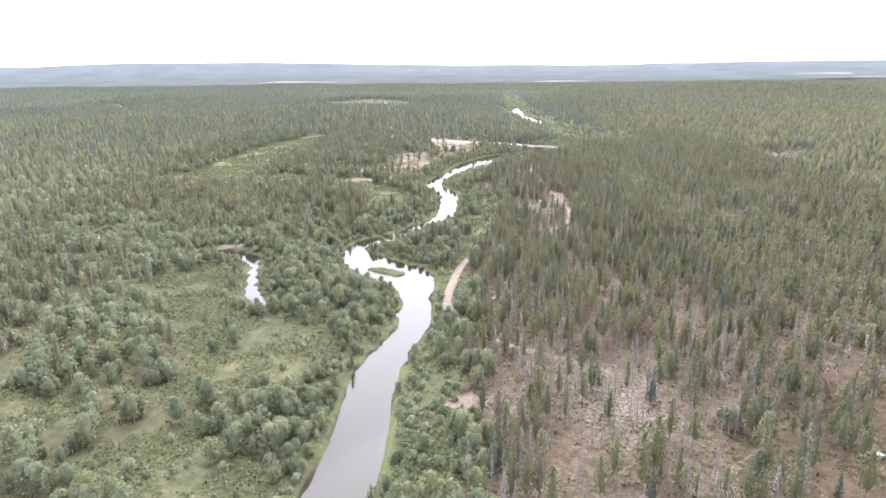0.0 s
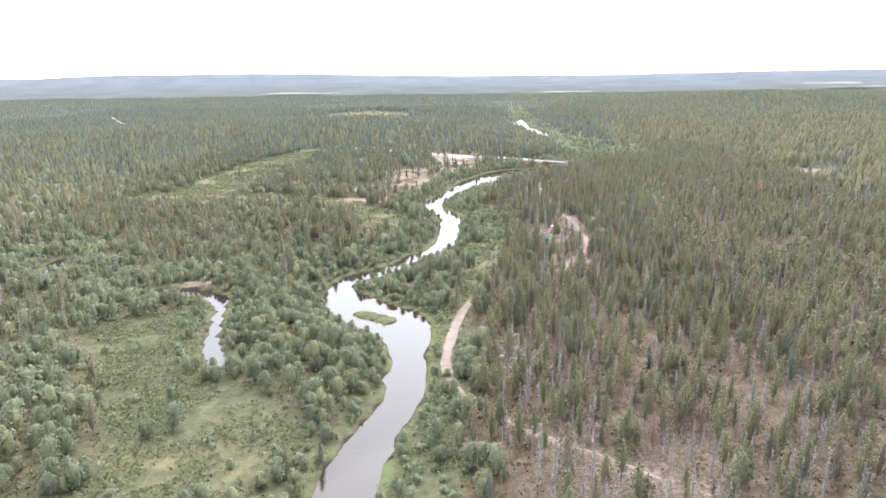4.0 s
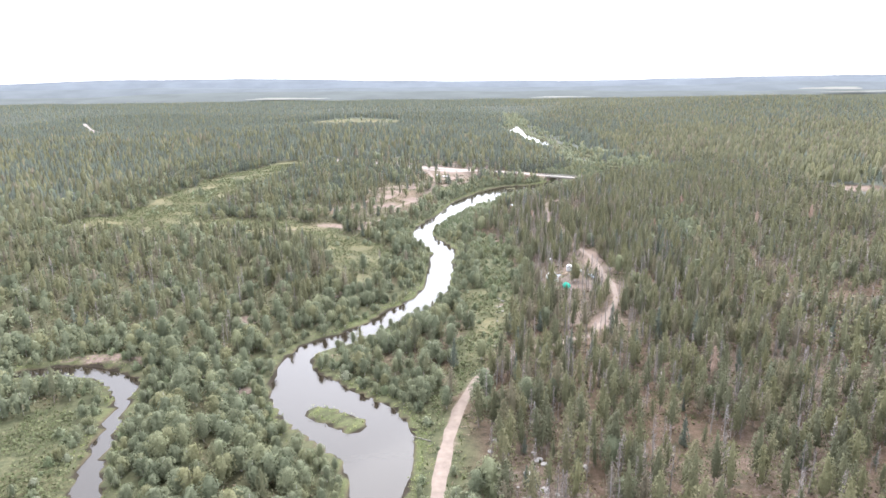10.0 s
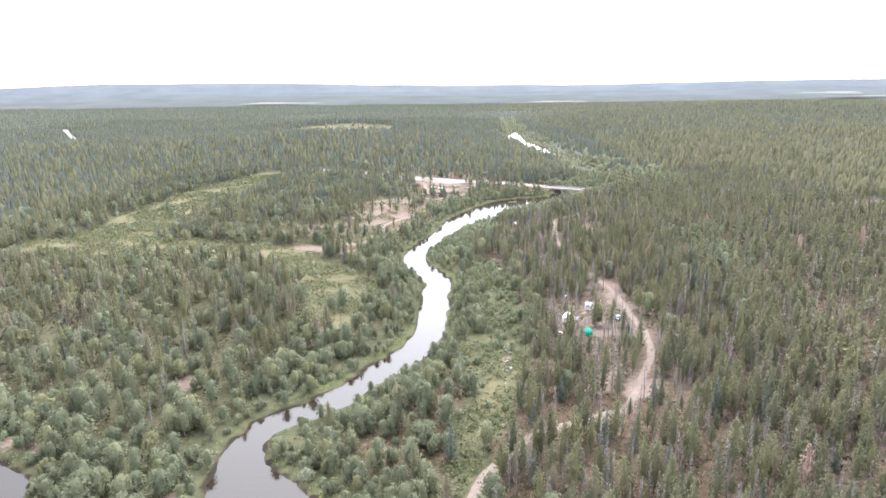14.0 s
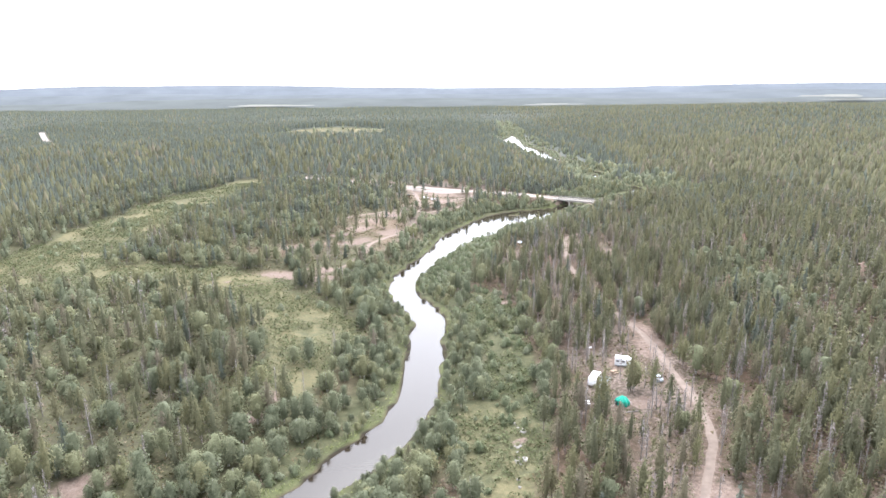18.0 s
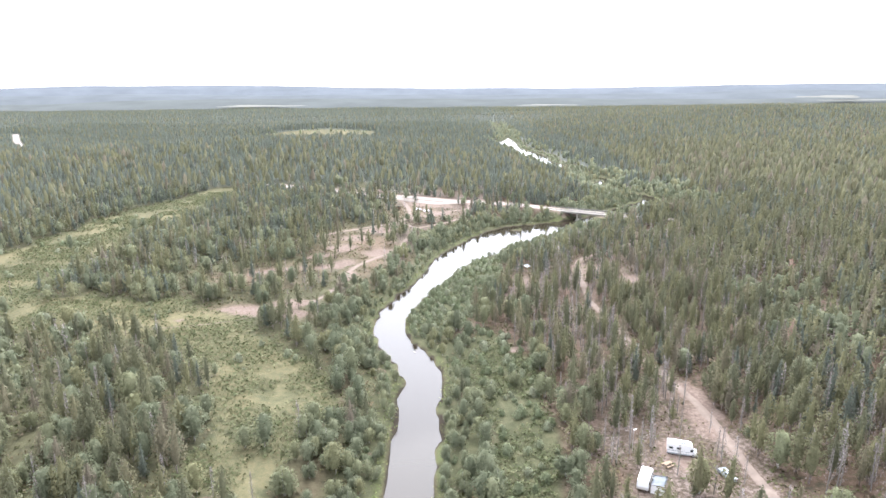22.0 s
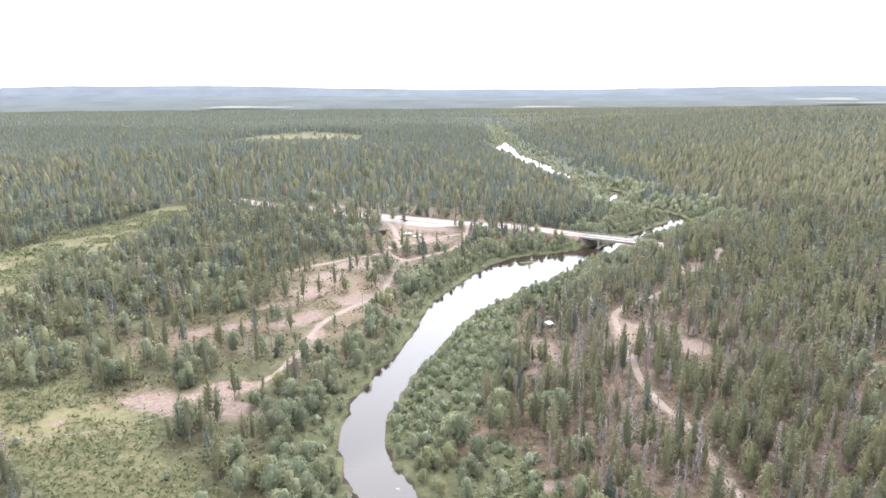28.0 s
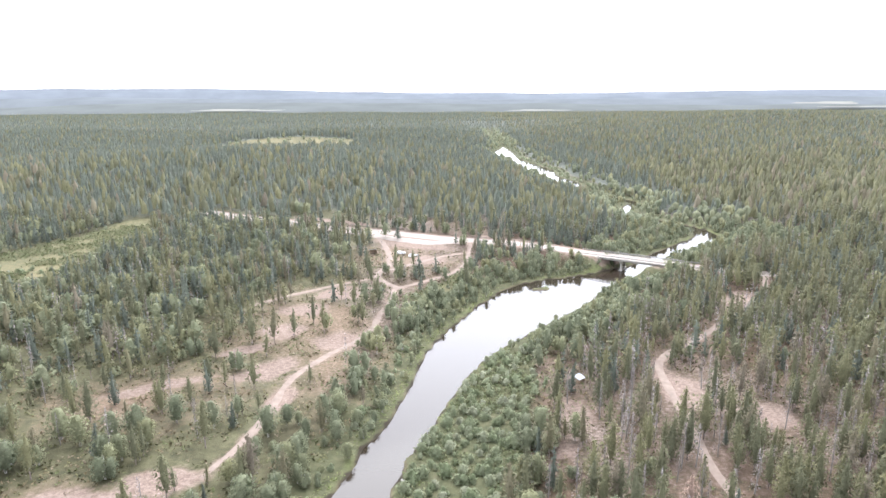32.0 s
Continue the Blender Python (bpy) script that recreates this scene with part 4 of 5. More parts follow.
# ---- low growth ----
def tufts(name, label, mat, area, step, chance, size, leaves, height, seed):
    """Tussocks, dwarf shrubs: small clumps of upright leaves strewn by chance."""
    rng = np.random.default_rng(seed)
    px, py = scatter(rng, *area, step)
    ok = (py - 1.35 * np.abs(px) > -25) & (reach(px, py) < 330)
    px, py = px[ok], py[ok]
    ok = rng.uniform(0, 1, len(px)) < chance(px, py)
    px, py = px[ok], py[ok]
    pz, n = ground_z(px, py), len(px)
    c = np.stack([np.repeat(px, leaves), np.repeat(py, leaves), np.repeat(pz, leaves)], -1)
    spread = np.repeat(rng.uniform(0.6, 1.3, n), leaves)
    c += rng.normal(size=c.shape) * np.array([size, size, 0.0]) * spread[:, None]
    c[:, 2] += rng.uniform(0.1, 1.0, len(c)) * height * spread
    v, f, q = leaf_cloud(rng, c, size * 0.75 * spread, rng.normal(size=c.shape) * 0.35 + np.array([0, 0, 1.0]))
    me = mesh_from(name, v, f, [mat], smooth=True, normals=q, tint=np.repeat(np.repeat(rng.uniform(0, 1, n), leaves), 3))
    return tagged(new(name, me), label, "undergrowth", kind="stuff")


def meadow_chance(x, y):
    sd = river_side(x, y)
    o = np.maximum(soft_polygon(x, y, MEADOWS, 3), soft_polygon(x, y, BUSHY, 3))
    return np.where(sd > 1.5, 1, 0) * o * (1 - ramp(soft_spots(x, y, SANDS), 0.3, 0.6)) * ramp(value_noise(x, y, 9, 71), 0.1, 0.6) * 0.9 * ramp(track_side(x, y), 1.8, 2.6)


def heath_chance(x, y):
    sd = river_side(x, y)
    o = np.maximum(soft_polygon(x, y, MEADOWS, 3), soft_polygon(x, y, BUSHY, 3))
    return np.where(sd > 5, 1, 0) * (1 - o) * (1 - 0.95 * ramp(soft_spots(x, y, SANDS), 0.2, 0.5)) * ramp(value_noise(x, y, 6, 72), 0.2, 0.6) * 0.85 * ramp(track_side(x, y), 1.8, 2.6) * ramp(to_line(x, y, ROAD_LINE, 60.0), 5, 8)


def bank_chance(x, y):
    sd = river_side(x, y)
    return np.where((sd > 0.4) & (sd < 5), 1, 0) * 0.8 * ramp(6 - sd, 0, 5) * ramp(value_noise(x, y, 10, 75), 0.25, 0.6)


tufts("willow_scrub", "knee-high pale green willow scrub on the wet meadow", M_SCRUB, (-240, 60, 96, 700), 1.05, meadow_chance, 0.5, 6, 0.85, 81)
tufts("heather", "brown and green heather and bilberry on the forest floor", M_HEATH, (-200, 200, 96, 640), 1.35, heath_chance, 0.5, 4, 0.4, 82)
tufts("bank_sedge", "bright green sedge along the water's edge", M_GRASS, (-130, 130, 96, 640), 0.9, bank_chance, 0.3, 4, 0.5, 83)

# ---- distance: ranges of far hills behind the last woods, blue with painted haze ----
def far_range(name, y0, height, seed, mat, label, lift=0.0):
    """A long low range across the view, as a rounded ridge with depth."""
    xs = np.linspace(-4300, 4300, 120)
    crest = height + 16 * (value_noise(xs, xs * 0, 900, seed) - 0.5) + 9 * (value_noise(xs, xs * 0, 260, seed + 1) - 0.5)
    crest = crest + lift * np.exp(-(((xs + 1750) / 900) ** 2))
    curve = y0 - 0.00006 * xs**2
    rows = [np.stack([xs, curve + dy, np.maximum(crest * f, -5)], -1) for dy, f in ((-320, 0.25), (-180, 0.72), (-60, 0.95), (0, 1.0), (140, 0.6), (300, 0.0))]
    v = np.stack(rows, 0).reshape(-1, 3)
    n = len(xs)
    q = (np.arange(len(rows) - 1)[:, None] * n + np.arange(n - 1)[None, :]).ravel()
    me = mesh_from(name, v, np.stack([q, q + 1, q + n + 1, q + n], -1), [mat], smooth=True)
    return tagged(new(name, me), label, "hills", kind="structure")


# aerial haze put into the base colour, lifted further by emission
def haze_glow_material(name, colour, glow):
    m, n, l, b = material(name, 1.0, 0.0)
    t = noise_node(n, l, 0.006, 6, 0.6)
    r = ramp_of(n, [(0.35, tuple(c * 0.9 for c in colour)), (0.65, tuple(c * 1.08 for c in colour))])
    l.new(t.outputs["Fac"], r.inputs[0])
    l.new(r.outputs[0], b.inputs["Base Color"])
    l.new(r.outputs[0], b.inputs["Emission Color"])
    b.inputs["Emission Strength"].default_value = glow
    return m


# each range farther back is painted paler and bluer, as haze
far_range("backdrop_hills", 3020, 33, 91, haze_glow_material("hazed_distant_woods", (0.084, 0.091, 0.09), 0.25), "low far hills, their woods painted blue-grey as haze")
far_range("backdrop_hills", 3650, 58, 95, haze_glow_material("haze_blue_distant_hills", (0.094, 0.103, 0.11), 0.25), "long wooded hills far off, painted blue-grey as haze", 8)
far_range("backdrop_hills", 4350, 88, 97, haze_glow_material("haze_blue_farthest_hills", (0.104, 0.115, 0.128), 0.3), "faint hills on the horizon, painted blue as haze", 26)
far_range("backdrop_hills", 4850, 92, 99, haze_glow_material("haze_pale_farthest_hills", (0.2, 0.21, 0.228), 0.3), "faintest hills under the white sky, painted pale as haze")


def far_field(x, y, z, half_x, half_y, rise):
    """A pale open field far off, lying on the gentle rise of the land; its glow stands in for haze."""
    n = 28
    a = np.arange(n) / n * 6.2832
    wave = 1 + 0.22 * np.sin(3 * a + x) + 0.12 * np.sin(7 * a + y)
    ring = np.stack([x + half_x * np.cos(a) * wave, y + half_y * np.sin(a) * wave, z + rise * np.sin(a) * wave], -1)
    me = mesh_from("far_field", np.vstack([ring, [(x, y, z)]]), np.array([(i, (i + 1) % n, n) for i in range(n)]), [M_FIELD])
    return tagged(new("far_field", me), "pale open bog field far off between the woods, with painted haze glow", "field", kind="structure")


# pale bog colour, with emission in place of haze over the fields
M_FIELD = haze_glow_material("hazed_pale_far_field", (0.15, 0.15, 0.135), 0.3)
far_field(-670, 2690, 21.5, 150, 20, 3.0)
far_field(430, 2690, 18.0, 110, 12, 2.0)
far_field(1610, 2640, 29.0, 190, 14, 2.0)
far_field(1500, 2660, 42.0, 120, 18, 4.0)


# ---- bridge ----
def ground_at(x, y):
    return float(ground_z(np.array([float(x)]), np.array([float(y)]))[0])


def bridge():
    a, b = Vector((79.0, 620.5, 5.0)), Vector((107.0, 602.5, 5.0))
    mid, length = (a + b) / 2, (b - a).length
    top = new("road_bridge")
    turn = math.degrees(math.atan2(b.y - a.y, b.x - a.x))
    top.matrix_basis = pose(mid.x, mid.y, 0, 0, 0, turn)
    tagged(top, "low concrete road bridge with steel guard rails over the river", "bridge")
    part("deck", box(bmesh.new(), (length + 2, 8.4, 0.35), (0, 0, 4.92), bevel=0.05), M_CONCRETE, top)
    part("roadway", box(bmesh.new(), (length + 2.4, 7.2, 0.08), (0, 0, 5.135), bevel=0.02), M_ROAD, top, "pale gravel roadway")
    for y in (-3.0, -1.0, 1.0, 3.0):
        part("girder", box(bmesh.new(), (length - 0.6, 0.4, 0.75), (0, y, 4.37), bevel=0.03), M_CONCRETE, top, "dark shaded concrete girder")
    for x in (-7.6, 7.6):
        cap = part("pier_cap", box(bmesh.new(), (1.0, 7.6, 0.55), (x, 0, 3.72), bevel=0.05), M_CONCRETE, top)
        for y in (-2.6, 2.6):
            part("column", rod(bmesh.new(), (x, y, -1.5), (x, y, 3.45), 0.5, 0.5, 16), M_CONCRETE, cap, smooth=False)
        part("footing", box(bmesh.new(), (1.6, 8.0, 0.8), (x, 0, -0.05), bevel=0.08), M_CONCRETE, cap)
    for s in (-1, 1):
        wall = part("abutment", box(bmesh.new(), (1.2, 8.6, 5.2), (s * (length / 2 + 0.3), 0, 2.3), bevel=0.06), M_CONCRETE, top)
        for y in (-1, 1):
            part("wing_wall", box(bmesh.new(), (3.0, 0.4, 2.6), (s * (length / 2 + 1.8), y * 4.5, 3.7), turn=-s * y * 12, bevel=0.04), M_CONCRETE, wall)
        part("kerb", box(bmesh.new(), (length + 2, 0.45, 0.28), (0, s * 3.95, 5.23), bevel=0.04), M_CONCRETE, top)
    for y in (-1, 1):
        rail = part("guard_rail", box(bmesh.new(), (length + 26, 0.10, 0.32), (2, y * 4.0, 5.95), bevel=0.03), M_RAIL, top, "dull grey steel guard rail")
        part("top_rail", rod(bmesh.new(), (-length / 2 - 1, y * 4.02, 6.3), (length / 2 + 1, y * 4.02, 6.3), 0.05), M_RAIL, rail)
        for i in range(20):
            x = -length / 2 - 9.5 + i * (length + 22) / 19
            part("post", box(bmesh.new(), (0.10, 0.08, 1.35), (x, y * 4.08, 5.6), bevel=0.01), M_RAIL, rail)
    return top


bridge()


# ---- vehicles ----
def wheels_on(top, places, r=0.33, w=0.22):
    for x, y in places:
        tyre = part("wheel", rod(bmesh.new(), (x, y - w / 2, r), (x, y + w / 2, r), r, r, 18), M_DARK, top)
        part("rim", rod(bmesh.new(), (x, y - w / 2 - 0.012, r), (x, y + w / 2 + 0.012, r), r * 0.6, r * 0.6, 14), M_STEEL, tyre, "steel rim")


def profile_body(bm, outline, half, shrink=0.92, bevel=0.06):
    """A vehicle body: its side outline drawn across its width, edges rounded."""
    sides = []
    for y, k in ((-half, shrink), (half, shrink)):
        zs = [p[1] for p in outline]
        lo, hi = min(zs), max(zs)
        sides.append([bm.verts.new((x, y * (1 - (1 - k) * (z - lo) / (hi - lo)), z)) for x, z in outline])
    bm.faces.new(sides[0])
    bm.faces.new(list(reversed(sides[1])))
    n = len(outline)
    for i in range(n):
        bm.faces.new((sides[0][(i + 1) % n], sides[0][i], sides[1][i], sides[1][(i + 1) % n]))
    bmesh.ops.recalc_face_normals(bm, faces=bm.faces)
    bmesh.ops.bevel(bm, geom=list(bm.edges), offset=bevel, segments=2, affect="EDGES", profile=0.6)
    return bm


def motorhome(x, y, turn, label):
    top = new("motorhome")
    top.matrix_basis = pose(x, y, ground_at(x, y), 0, 0, turn)
    tagged(top, label, "motorhome", "vehicles at the camp")
    part("body", profile_body(bmesh.new(), [(-3.1, 0.5), (-3.1, 2.75), (-2.9, 2.9), (1.6, 2.95), (2.5, 2.75), (2.75, 2.3), (2.6, 2.0), (2.2, 1.95), (2.2, 0.5)], 1.12, 0.97), M_WHITE, top)
    cab = part("cab", profile_body(bmesh.new(), [(2.0, 0.45), (2.0, 2.1), (2.35, 2.05), (3.0, 1.35), (3.7, 1.1), (3.85, 0.85), (3.85, 0.45)], 0.98, 0.85), M_WHITE, top)
    part("windscreen", box(bmesh.new(), (0.06, 1.5, 0.85), (2.78, 0, 1.72), tilt=(0, -42), bevel=0.02), M_GLASS, cab)
    for s in (-1, 1):
        part("cab_window", box(bmesh.new(), (0.7, 0.05, 0.5), (2.5, s * 0.93, 1.55), bevel=0.015), M_GLASS, cab)
        part("headlight", box(bmesh.new(), (0.08, 0.3, 0.18), (3.84, s * 0.68, 0.82), bevel=0.03), M_LAMP, cab)
        part("rear_light", box(bmesh.new(), (0.06, 0.16, 0.4), (-3.11, s * 0.9, 0.95), bevel=0.02), M_RED, top)
        for wx in (-2.2, -0.4):
            w = part("side_window", box(bmesh.new(), (0.95, 0.06, 0.5), (wx, s * 1.115, 1.85), bevel=0.02), M_DARK, top, "black window rim")
            part("pane", box(bmesh.new(), (0.83, 0.04, 0.38), (wx, s * 1.14, 1.85), bevel=0.01), M_GLASS, w)
        part("side_stripe", box(bmesh.new(), (5.1, 0.03, 0.14), (-0.5, s * 1.125, 1.2), bevel=0.005), M_TARP, top, "grey side stripe")
        part("skirt", box(bmesh.new(), (5.2, 0.06, 0.32), (-0.45, s * 1.09, 0.5), bevel=0.02), M_TARP, top)
    door = part("door", box(bmesh.new(), (0.62, 0.05, 1.75), (0.75, -1.125, 1.5), bevel=0.02), M_WHITE, top)
    part("handle", box(bmesh.new(), (0.14, 0.04, 0.05), (0.95, -1.16, 1.4), bevel=0.01), M_DARK, door)
    for hx in (-1.9, -0.2, 1.2):
        hatch = part("roof_hatch", box(bmesh.new(), (0.6, 0.6, 0.12), (hx, 0.1, 2.98), bevel=0.04), M_TARP, top, "grey roof hatch")
        part("hatch_rim", box(bmesh.new(), (0.74, 0.74, 0.05), (hx, 0.1, 2.94), bevel=0.02), M_WHITE, hatch)
    part("roof_rack", box(bmesh.new(), (1.5, 1.7, 0.05), (-2.1, 0, 3.06), bevel=0.01), M_STEEL, top)
    part("solar_panel", box(bmesh.new(), (1.3, 0.65, 0.04), (0.45, -0.55, 3.0), bevel=0.01), M_GLASS, top)
    part("bumper", box(bmesh.new(), (0.16, 1.8, 0.25), (3.88, 0, 0.5), bevel=0.05), M_TARP, top)
    wheels_on(top, [(-1.9, -0.92), (-1.9, 0.92), (2.95, -0.88), (2.95, 0.88)], 0.36, 0.24)
    top.scale = (0.86, 0.9, 0.9)
    return top


def caravan(x, y, turn):
    top = new("caravan")
    top.matrix_basis = pose(x, y, ground_at(x, y), 0, 0, turn)
    tagged(top, "white caravan parked among pines beside a canvas awning", "caravan", "vehicles at the camp")
    part("body", profile_body(bmesh.new(), [(-2.7, 0.55), (-2.85, 1.2), (-2.6, 2.35), (-2.2, 2.6), (2.1, 2.6), (2.5, 2.3), (2.85, 1.1), (2.6, 0.55)], 1.1, 0.95, 0.1), M_WHITE, top)
    for s in (-1, 1):
        for wx in (-1.7, 0.2, 1.6):
            w = part("side_window", box(bmesh.new(), (0.8, 0.06, 0.5), (wx, s * 1.085, 1.65), bevel=0.02), M_DARK, top, "black window rim")
            part("pane", box(bmesh.new(), (0.68, 0.04, 0.38), (wx, s * 1.11, 1.65), bevel=0.01), M_GLASS, w)
    part("door", box(bmesh.new(), (0.6, 0.05, 1.7), (-0.75, -1.09, 1.4), bevel=0.02), M_WHITE, top)
    for hx in (-1.4, 0.6):
        part("roof_hatch", box(bmesh.new(), (0.55, 0.55, 0.1), (hx, 0, 2.64), bevel=0.03), M_TARP, top, "grey roof hatch")
    part("drawbar", rod(bmesh.new(), (2.6, 0, 0.5), (3.9, 0, 0.45), 0.06), M_STEEL, top)
    part("jockey_wheel", rod(bmesh.new(), (3.6, -0.05, 0.14), (3.6, 0.05, 0.14), 0.14, 0.14, 12), M_DARK, top)
    wheels_on(top, [(-0.2, -0.95), (-0.2, 0.95)], 0.32, 0.2)
    return top


def car(x, y, turn, paint, label, group, estate=False):
    top = new("car")
    top.matrix_basis = pose(x, y, ground_at(x, y), 0, 0, turn)
    tagged(top, label, "car", group)
    back = -1.95 if estate else -1.35
    part("body", profile_body(bmesh.new(), [(-2.2, 0.32), (-2.25, 0.75), (-2.1, 0.95), (1.0, 0.98), (2.05, 0.78), (2.2, 0.55), (2.15, 0.3)], 0.88, 0.95, 0.07), paint, top)
    cabin = part("cabin", profile_body(bmesh.new(), [(back - 0.15, 0.92), (back + 0.25, 1.42), (0.05, 1.46), (0.95, 0.94)], 0.80, 0.80, 0.05), paint, top)
    part("windscreen", box(bmesh.new(), (0.86, 1.2, 0.03), (0.53, 0, 1.2), tilt=(0, 30), bevel=0.01), M_GLASS, cabin)
    part("rear_window", box(bmesh.new(), (0.5, 1.15, 0.03), (back - 0.02, 0, 1.2), tilt=(0, -52), bevel=0.01), M_GLASS, cabin)
    for s in (-1, 1):
        for wx in (-0.75, 0.15):
            part("side_window", box(bmesh.new(), (0.75, 0.03, 0.3), (wx, s * 0.735, 1.2), tilt=(s * 12, 0), bevel=0.01), M_GLASS, cabin)
        part("headlight", box(bmesh.new(), (0.12, 0.34, 0.14), (2.1, s * 0.6, 0.66), bevel=0.03), M_LAMP, top)
        part("rear_light", box(bmesh.new(), (0.08, 0.26, 0.2), (-2.2, s * 0.66, 0.75), bevel=0.03), M_RED, top)
        part("mirror", box(bmesh.new(), (0.12, 0.2, 0.12), (0.6, s * 0.93, 1.0), bevel=0.03), paint, top)
    part("bumper", box(bmesh.new(), (0.14, 1.6, 0.2), (2.18, 0, 0.4), bevel=0.04), M_DARK, top)
    wheels_on(top, [(-1.35, -0.78), (-1.35, 0.78), (1.35, -0.78), (1.35, 0.78)], 0.31, 0.2)
    return top


# ---- camp ----
def dome_tent(x, y):
    top = new("dome_tent")
    top.matrix_basis = pose(x, y, ground_at(x, y), 0, 0, 20)
    tagged(top, "green eight-sided canvas tent pitched among pines", "tent")
    sides, levels = 8, [(1.75, 0.0), (1.78, 0.75), (1.55, 1.25), (0.95, 1.75), (0.30, 2.1), (0.08, 2.2)]
    for k in range(sides):
        bm = bmesh.new()
        a0, a1 = k / sides * 6.2832, (k + 1) / sides * 6.2832
        grid = []
        for r, z in levels:
            row = []
            for f in (0, 0.25, 0.5, 0.75, 1):
                a = a0 + (a1 - a0) * f
                sag = 1 - 0.05 * math.sin(math.pi * f) - (1 - math.cos((a1 - a0) * (0.5 - abs(f - 0.5)))) * 1.5
                row.append(bm.verts.new((r * sag * math.cos(a), r * sag * math.sin(a), z)))
            grid.append(row)
        for i in range(len(levels) - 1):
            for j in range(4):
                bm.faces.new((grid[i][j], grid[i][j + 1], grid[i + 1][j + 1], grid[i + 1][j]))
        part("panel", bm, M_GREEN, top)
        part("seam", rod(bmesh.new(), (1.79 * math.cos(a0), 1.79 * math.sin(a0), 0.7), (0.97 * math.cos(a0), 0.97 * math.sin(a0), 1.77), 0.025, 0.025, 5), M_TARP, top)
        guy = part("guy_rope", rod(bmesh.new(), (1.7 * math.cos(a0), 1.7 * math.sin(a0), 1.0), (2.6 * math.cos(a0), 2.6 * math.sin(a0), 0.0), 0.012, 0.012, 4), M_WHITE, top)
        part("peg", rod(bmesh.new(), (2.6 * math.cos(a0), 2.6 * math.sin(a0), -0.1), (2.62 * math.cos(a0), 2.62 * math.sin(a0), 0.12), 0.02, 0.02, 5), M_STEEL, guy)
    part("cap", rod(bmesh.new(), (0, 0, 2.12), (0, 0, 2.28), 0.22, 0.03, 8), M_GREEN, top)
    # no opening here: a black panel stands in for the shade inside
    part("doorway", box(bmesh.new(), (0.04, 0.9, 1.1), (-1.74, 0, 0.6), bevel=0.01), M_DARK, top, "black panel painted for the shade in the doorway")
    return top


def awning(x, y, turn):
    top = new("canvas_awning")
    top.matrix_basis = pose(x, y, ground_at(x, y), 0, 0, turn)
    tagged(top, "grey and white canvas awning on poles beside the caravan", "awning")
    bm = bmesh.new()
    grid = [[bm.verts.new((u * 3.6 - 1.8, v * 2.6 - 1.3, 2.25 - 0.35 * v - 0.12 * math.sin(u * 9.4) - 0.15 * math.sin(math.pi * u) * math.sin(math.pi * v))) for u in np.linspace(0, 1, 9)] for v in np.linspace(0, 1, 7)]
    for i in range(6):
        for j in range(8):
            bm.faces.new((grid[i][j], grid[i][j + 1], grid[i + 1][j + 1], grid[i + 1][j]))
    bmesh.ops.solidify(bm, geom=list(bm.faces), thickness=0.03)
    part("canopy", bm, M_TARP, top, smooth=True)
    for sx in (-1.75, 1.75):
        for sy, h in ((-1.25, 2.2), (1.25, 1.85)):
            part("pole", rod(bmesh.new(), (sx, sy, 0), (sx, sy, h), 0.03), M_STEEL, top)
    part("side_panel", box(bmesh.new(), (0.05, 2.4, 1.6), (-1.78, 0, 1.0), bevel=0.01), M_WHITE, top, "white side panel")
    return top


def table(x, y, turn, paint, label):
    top = new("picnic_table")
    top.matrix_basis = pose(x, y, ground_at(x, y), 0, 0, turn)
    tagged(top, label, "table")
    for i in range(4):
        part("board", box(bmesh.new(), (1.9, 0.18, 0.04), (0, -0.3 + i * 0.2, 0.74), bevel=0.01), paint, top)
    for s in (-1, 1):
        seat = part("bench", box(bmesh.new(), (1.9, 0.26, 0.04), (0, s * 0.75, 0.44), bevel=0.01), paint, top)
        for x2 in (-0.7, 0.7):
            part("leg", rod(bmesh.new(), (x2, s * 0.78, 0), (x2, s * 0.28, 0.74), 0.045), M_WOOD, top)
    for x2 in (-0.7, 0.7):
        part("cross_beam", box(bmesh.new(), (0.06, 1.6, 0.09), (x2, 0, 0.4), bevel=0.01), M_WOOD, top)
    return top


def lamp_post(x, y):
    top = new("lamp_post")
    top.matrix_basis = pose(x, y, ground_at(x, y), 0, 0, 35)
    tagged(top, "thin grey pole with a small white lamp head", "lamp post")
    part("pole", rod(bmesh.new(), (0, 0, -0.3), (0, 0, 5.2), 0.06, 0.045), M_STEEL, top)
    head = part("lamp_head", box(bmesh.new(), (0.95, 0.26, 0.12), (0.42, 0, 5.25), bevel=0.04), M_WHITE, top)
    part("lens", box(bmesh.new(), (0.6, 0.2, 0.04), (0.5, 0, 5.17), bevel=0.01), M_LAMP, head)
    return top


def fallen_log(x, y, turn, length, r, mat, label):
    top = new("fallen_log")
    z = ground_at(x, y) + r * 0.7
    top.matrix_basis = pose(x, y, z, 0, 0, turn)
    tagged(top, label, "log", "fallen logs")
    rnd = random.Random(int(x * 7 + y))
    part("trunk", rod(bmesh.new(), (-length / 2, 0, 0), (length / 2, rnd.uniform(-0.2, 0.2), 0.06), r, r * 0.55, 9), mat, top)
    for i in range(4):
        a = rnd.uniform(-length * 0.1, length * 0.45)
        part("branch_stub", rod(bmesh.new(), (a, 0, 0), (a + 0.3, rnd.uniform(-0.7, 0.7), rnd.uniform(0.2, 0.6)), 0.04, 0.015, 5), mat, top)
    return top


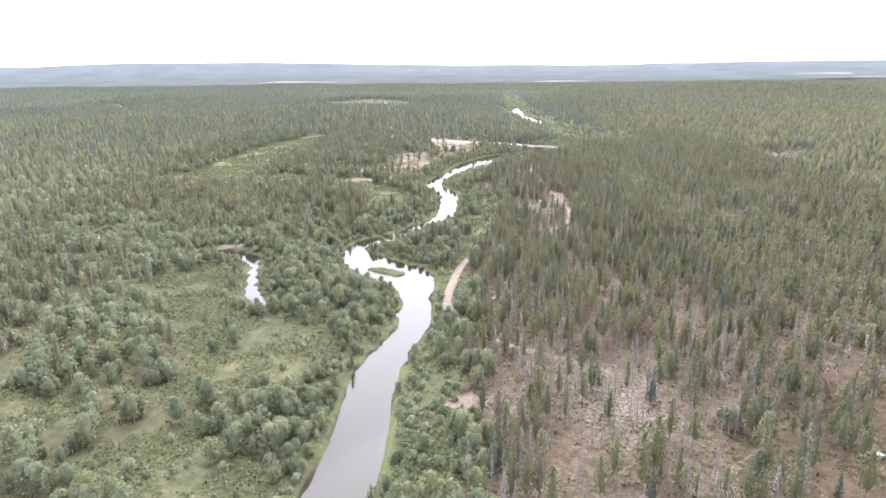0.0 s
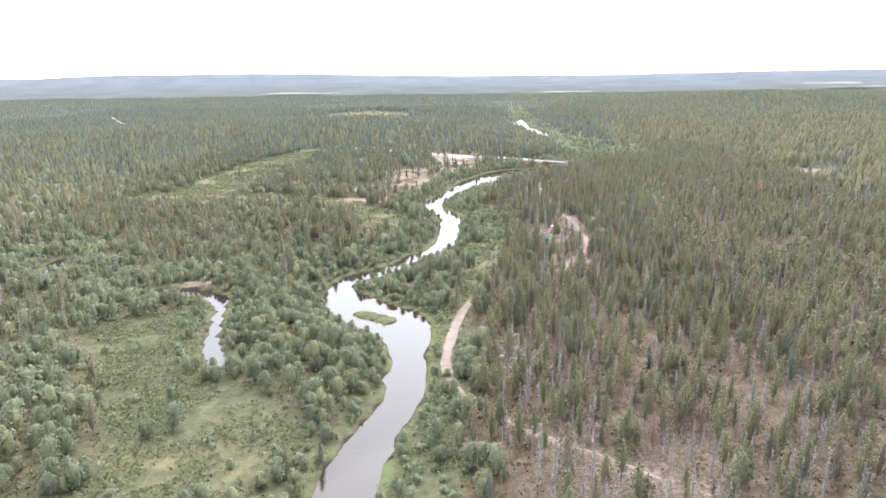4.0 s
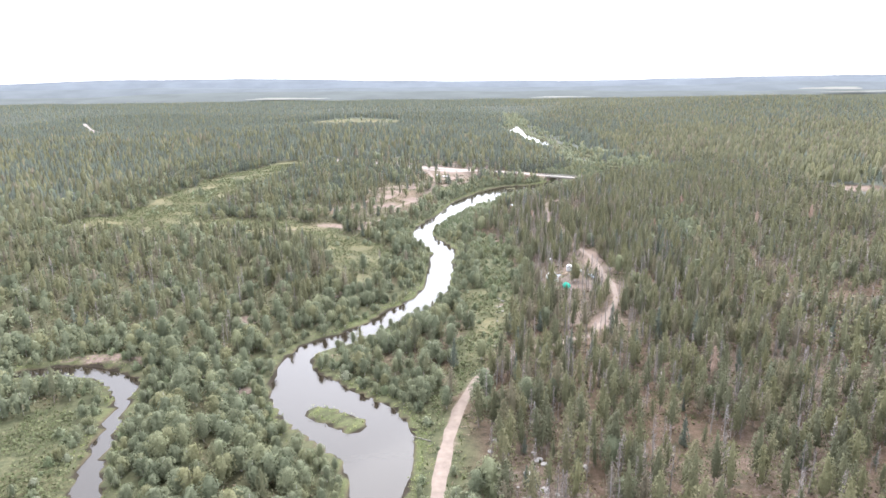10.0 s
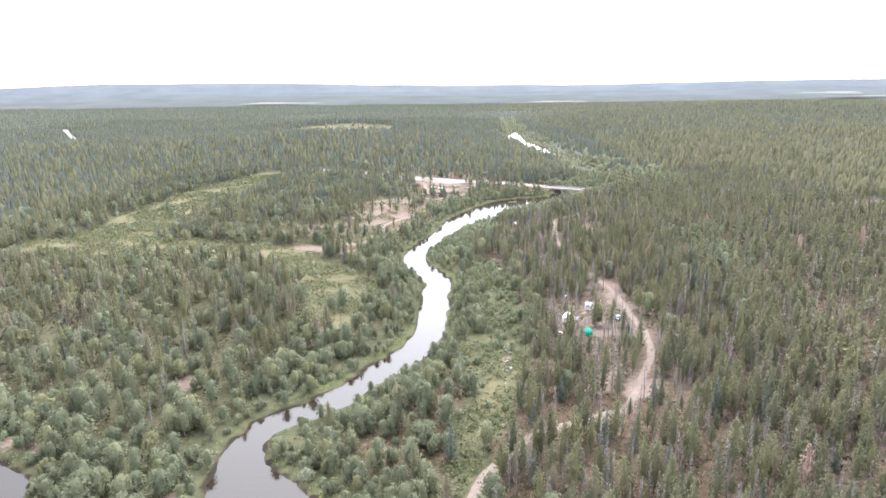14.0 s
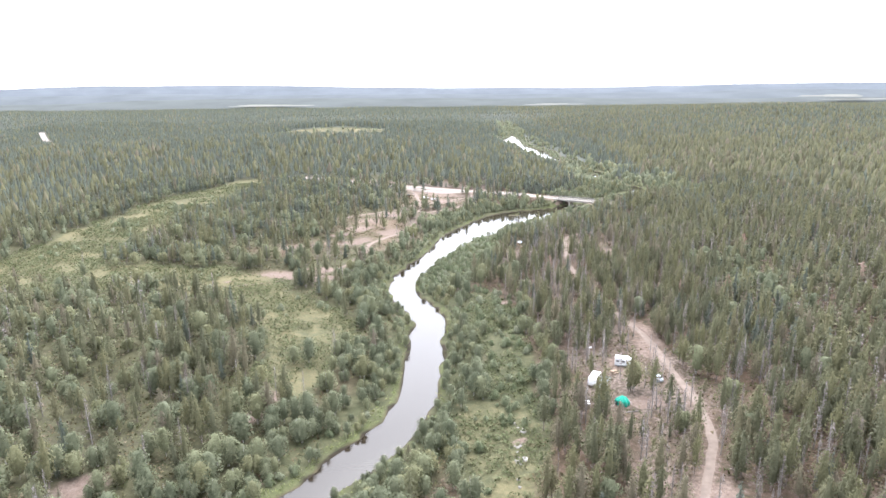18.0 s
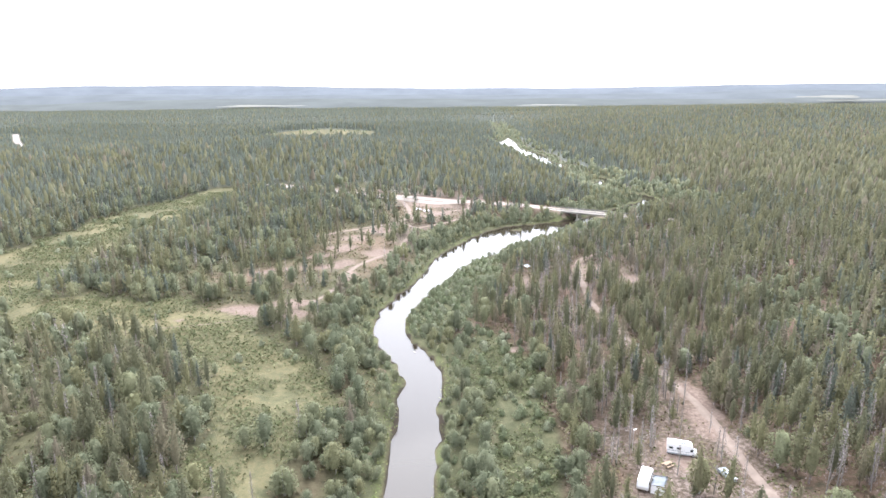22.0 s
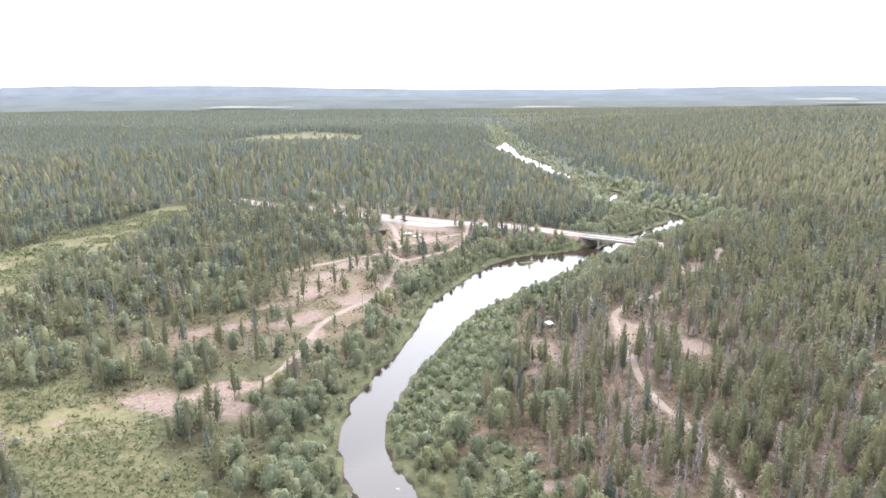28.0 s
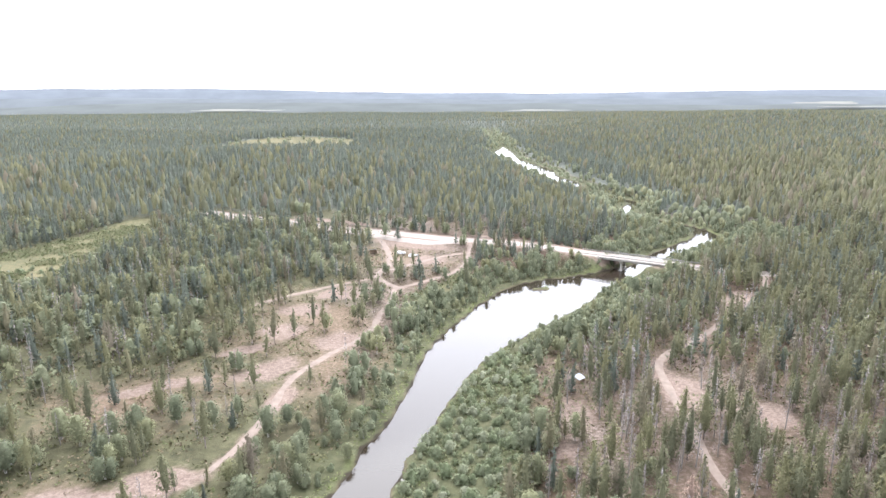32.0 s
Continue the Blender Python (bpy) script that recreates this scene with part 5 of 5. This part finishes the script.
def shelter(x, y, turn, label, size=1.0):
    top = new("lean_to_shelter")
    top.matrix_basis = pose(x, y, ground_at(x, y), 0, 0, turn)
    tagged(top, label, "shelter")
    for sx in (-1.5, 1.5):
        for sy, h in ((-1.1, 1.5), (1.1, 2.2)):
            part("post", rod(bmesh.new(), (sx, sy, -0.2), (sx, sy, h), 0.07), M_WOOD, top)
    for i in range(6):
        part("wall_board", box(bmesh.new(), (3.1, 0.05, 0.24), (0, -1.12, 0.2 + i * 0.25), bevel=0.01), M_WOOD, top)
    for s in (-1, 1):
        part("side_wall", box(bmesh.new(), (0.05, 2.1, 1.5), (s * 1.52, 0, 0.78), bevel=0.01), M_WOOD, top)
    roof = part("roof", box(bmesh.new(), (3.7, 2.9, 0.08), (0, 0, 1.95), tilt=(17, 0), bevel=0.02), M_TARP, top, "dull grey felt roof")
    part("bench", box(bmesh.new(), (2.8, 0.6, 0.08), (0, -0.7, 0.45), bevel=0.01), M_WOOD, top)
    top.scale = (size, size, size)
    return top


def boulder(x, y, r, seed, mat, label, sink=0.3):
    rnd = random.Random(seed)
    bm = bmesh.new()
    bmesh.ops.create_icosphere(bm, subdivisions=2, radius=1.0)
    for v in bm.verts:      # broken flat faces
        v.co.z = max(-0.7, min(0.62, v.co.z + 0.25 * v.co.x))
    sx, sy, sz = r * rnd.uniform(0.9, 1.4), r * rnd.uniform(0.8, 1.1), r * rnd.uniform(0.34, 0.6)
    for v in bm.verts:
        k = 1 + 0.35 * noise.noise(v.co * 1.4 + Vector((seed * 3.1, 0, 0)))
        v.co = Vector((v.co.x * sx * k, v.co.y * sy * k, v.co.z * sz * k))
    me = bpy.data.meshes.new("boulder")
    bm.to_mesh(me)
    bm.free()
    me.materials.append(mat)
    ob = new("boulder", me)
    ob.matrix_basis = pose(x, y, max(ground_at(x, y), -0.25) + sz * (1 - sink) - sz * 0.35, 0, 0, rnd.uniform(0, 360))
    return tagged(ob, label, "boulder", "boulders")


motorhome(50.4, 359.0, -18, "white motorhome parked on sand at the camp")
caravan(39.6, 348.6, 62)
awning(41.6, 346.6, 62)
dome_tent(43.6, 337.0)
table(35.0, 338.0, 15, M_WHITE, "low white camp table on the heath")
table(46.2, 354.5, 30, M_WOOD, "weathered timber picnic table before the motorhome")
lamp_post(40.5, 359.5)
car(56.5, 350.5, 100, M_CAR, "grey-blue car half hidden under a pine at the camp", "cars")
car(83.5, 112.5, 25, M_CAR, "silver-blue car parked on the heath among pines", "cars")
car(-11.5, 631.5, 20, M_WHITE, "white estate car parked in the gravel yard", "cars", True)
car(-6.0, 628.0, 35, M_WHITE, "white car parked in the gravel yard", "cars")
shelter(-24.0, 628.5, 200, "dark timber lean-to shelter at the gravel yard")
shelter(38.5, 500.0, 40, "small timber lean-to with a pale roof above the sand slope", 0.7)
table(-15.0, 616.5, 20, M_WOOD, "timber picnic table beside the yard track")
for x, y, turn, length in ((26, 201, 20, 7.5), (49, 193, 35, 8.0), (59, 105.5, -25, 6.0), (34.5, 344.5, 100, 3.2), (45, 333, 10, 3.5), (60, 106.8, -30, 5.0), (-7.4, 236, 155, 5.0), (72, 341, 5, 4.0), (30, 166, 75, 5.5), (68, 150, 10, 6.5)):
    fallen_log(x, y, turn, length, 0.16, M_DEADWOOD, "bare grey fallen pine log on the heath")
rnd_rocks = random.Random(5)
for i in range(46):
    x, y = rnd_rocks.gauss(12, 5.5), rnd_rocks.gauss(213, 10)
    if x > 3.5:
        boulder(x, y, rnd_rocks.uniform(0.3, 0.85), i, M_STONE, "pale grey lichened boulder on the open heath")
for i, (x, y, r) in enumerate([(-7, 420, 0.5), (-8.5, 528, 0.8), (-6.2, 462, 0.5), (17.6, 317.5, 0.7), (18.6, 329, 0.7), (-20, 301, 0.5)]):
    boulder(x, y, r, 100 + i, M_STONE, "single grey boulder by the water and the wet meadow")
for i in range(22):
    y = rnd_rocks.uniform(284, 334)
    x = 13 + (y - 284) * 0.1 + rnd_rocks.gauss(0, 0.5)
    boulder(x, y, rnd_rocks.uniform(0.2, 0.42), 200 + i, M_STONE, "pale boulder in a stony gully at the meadow edge")
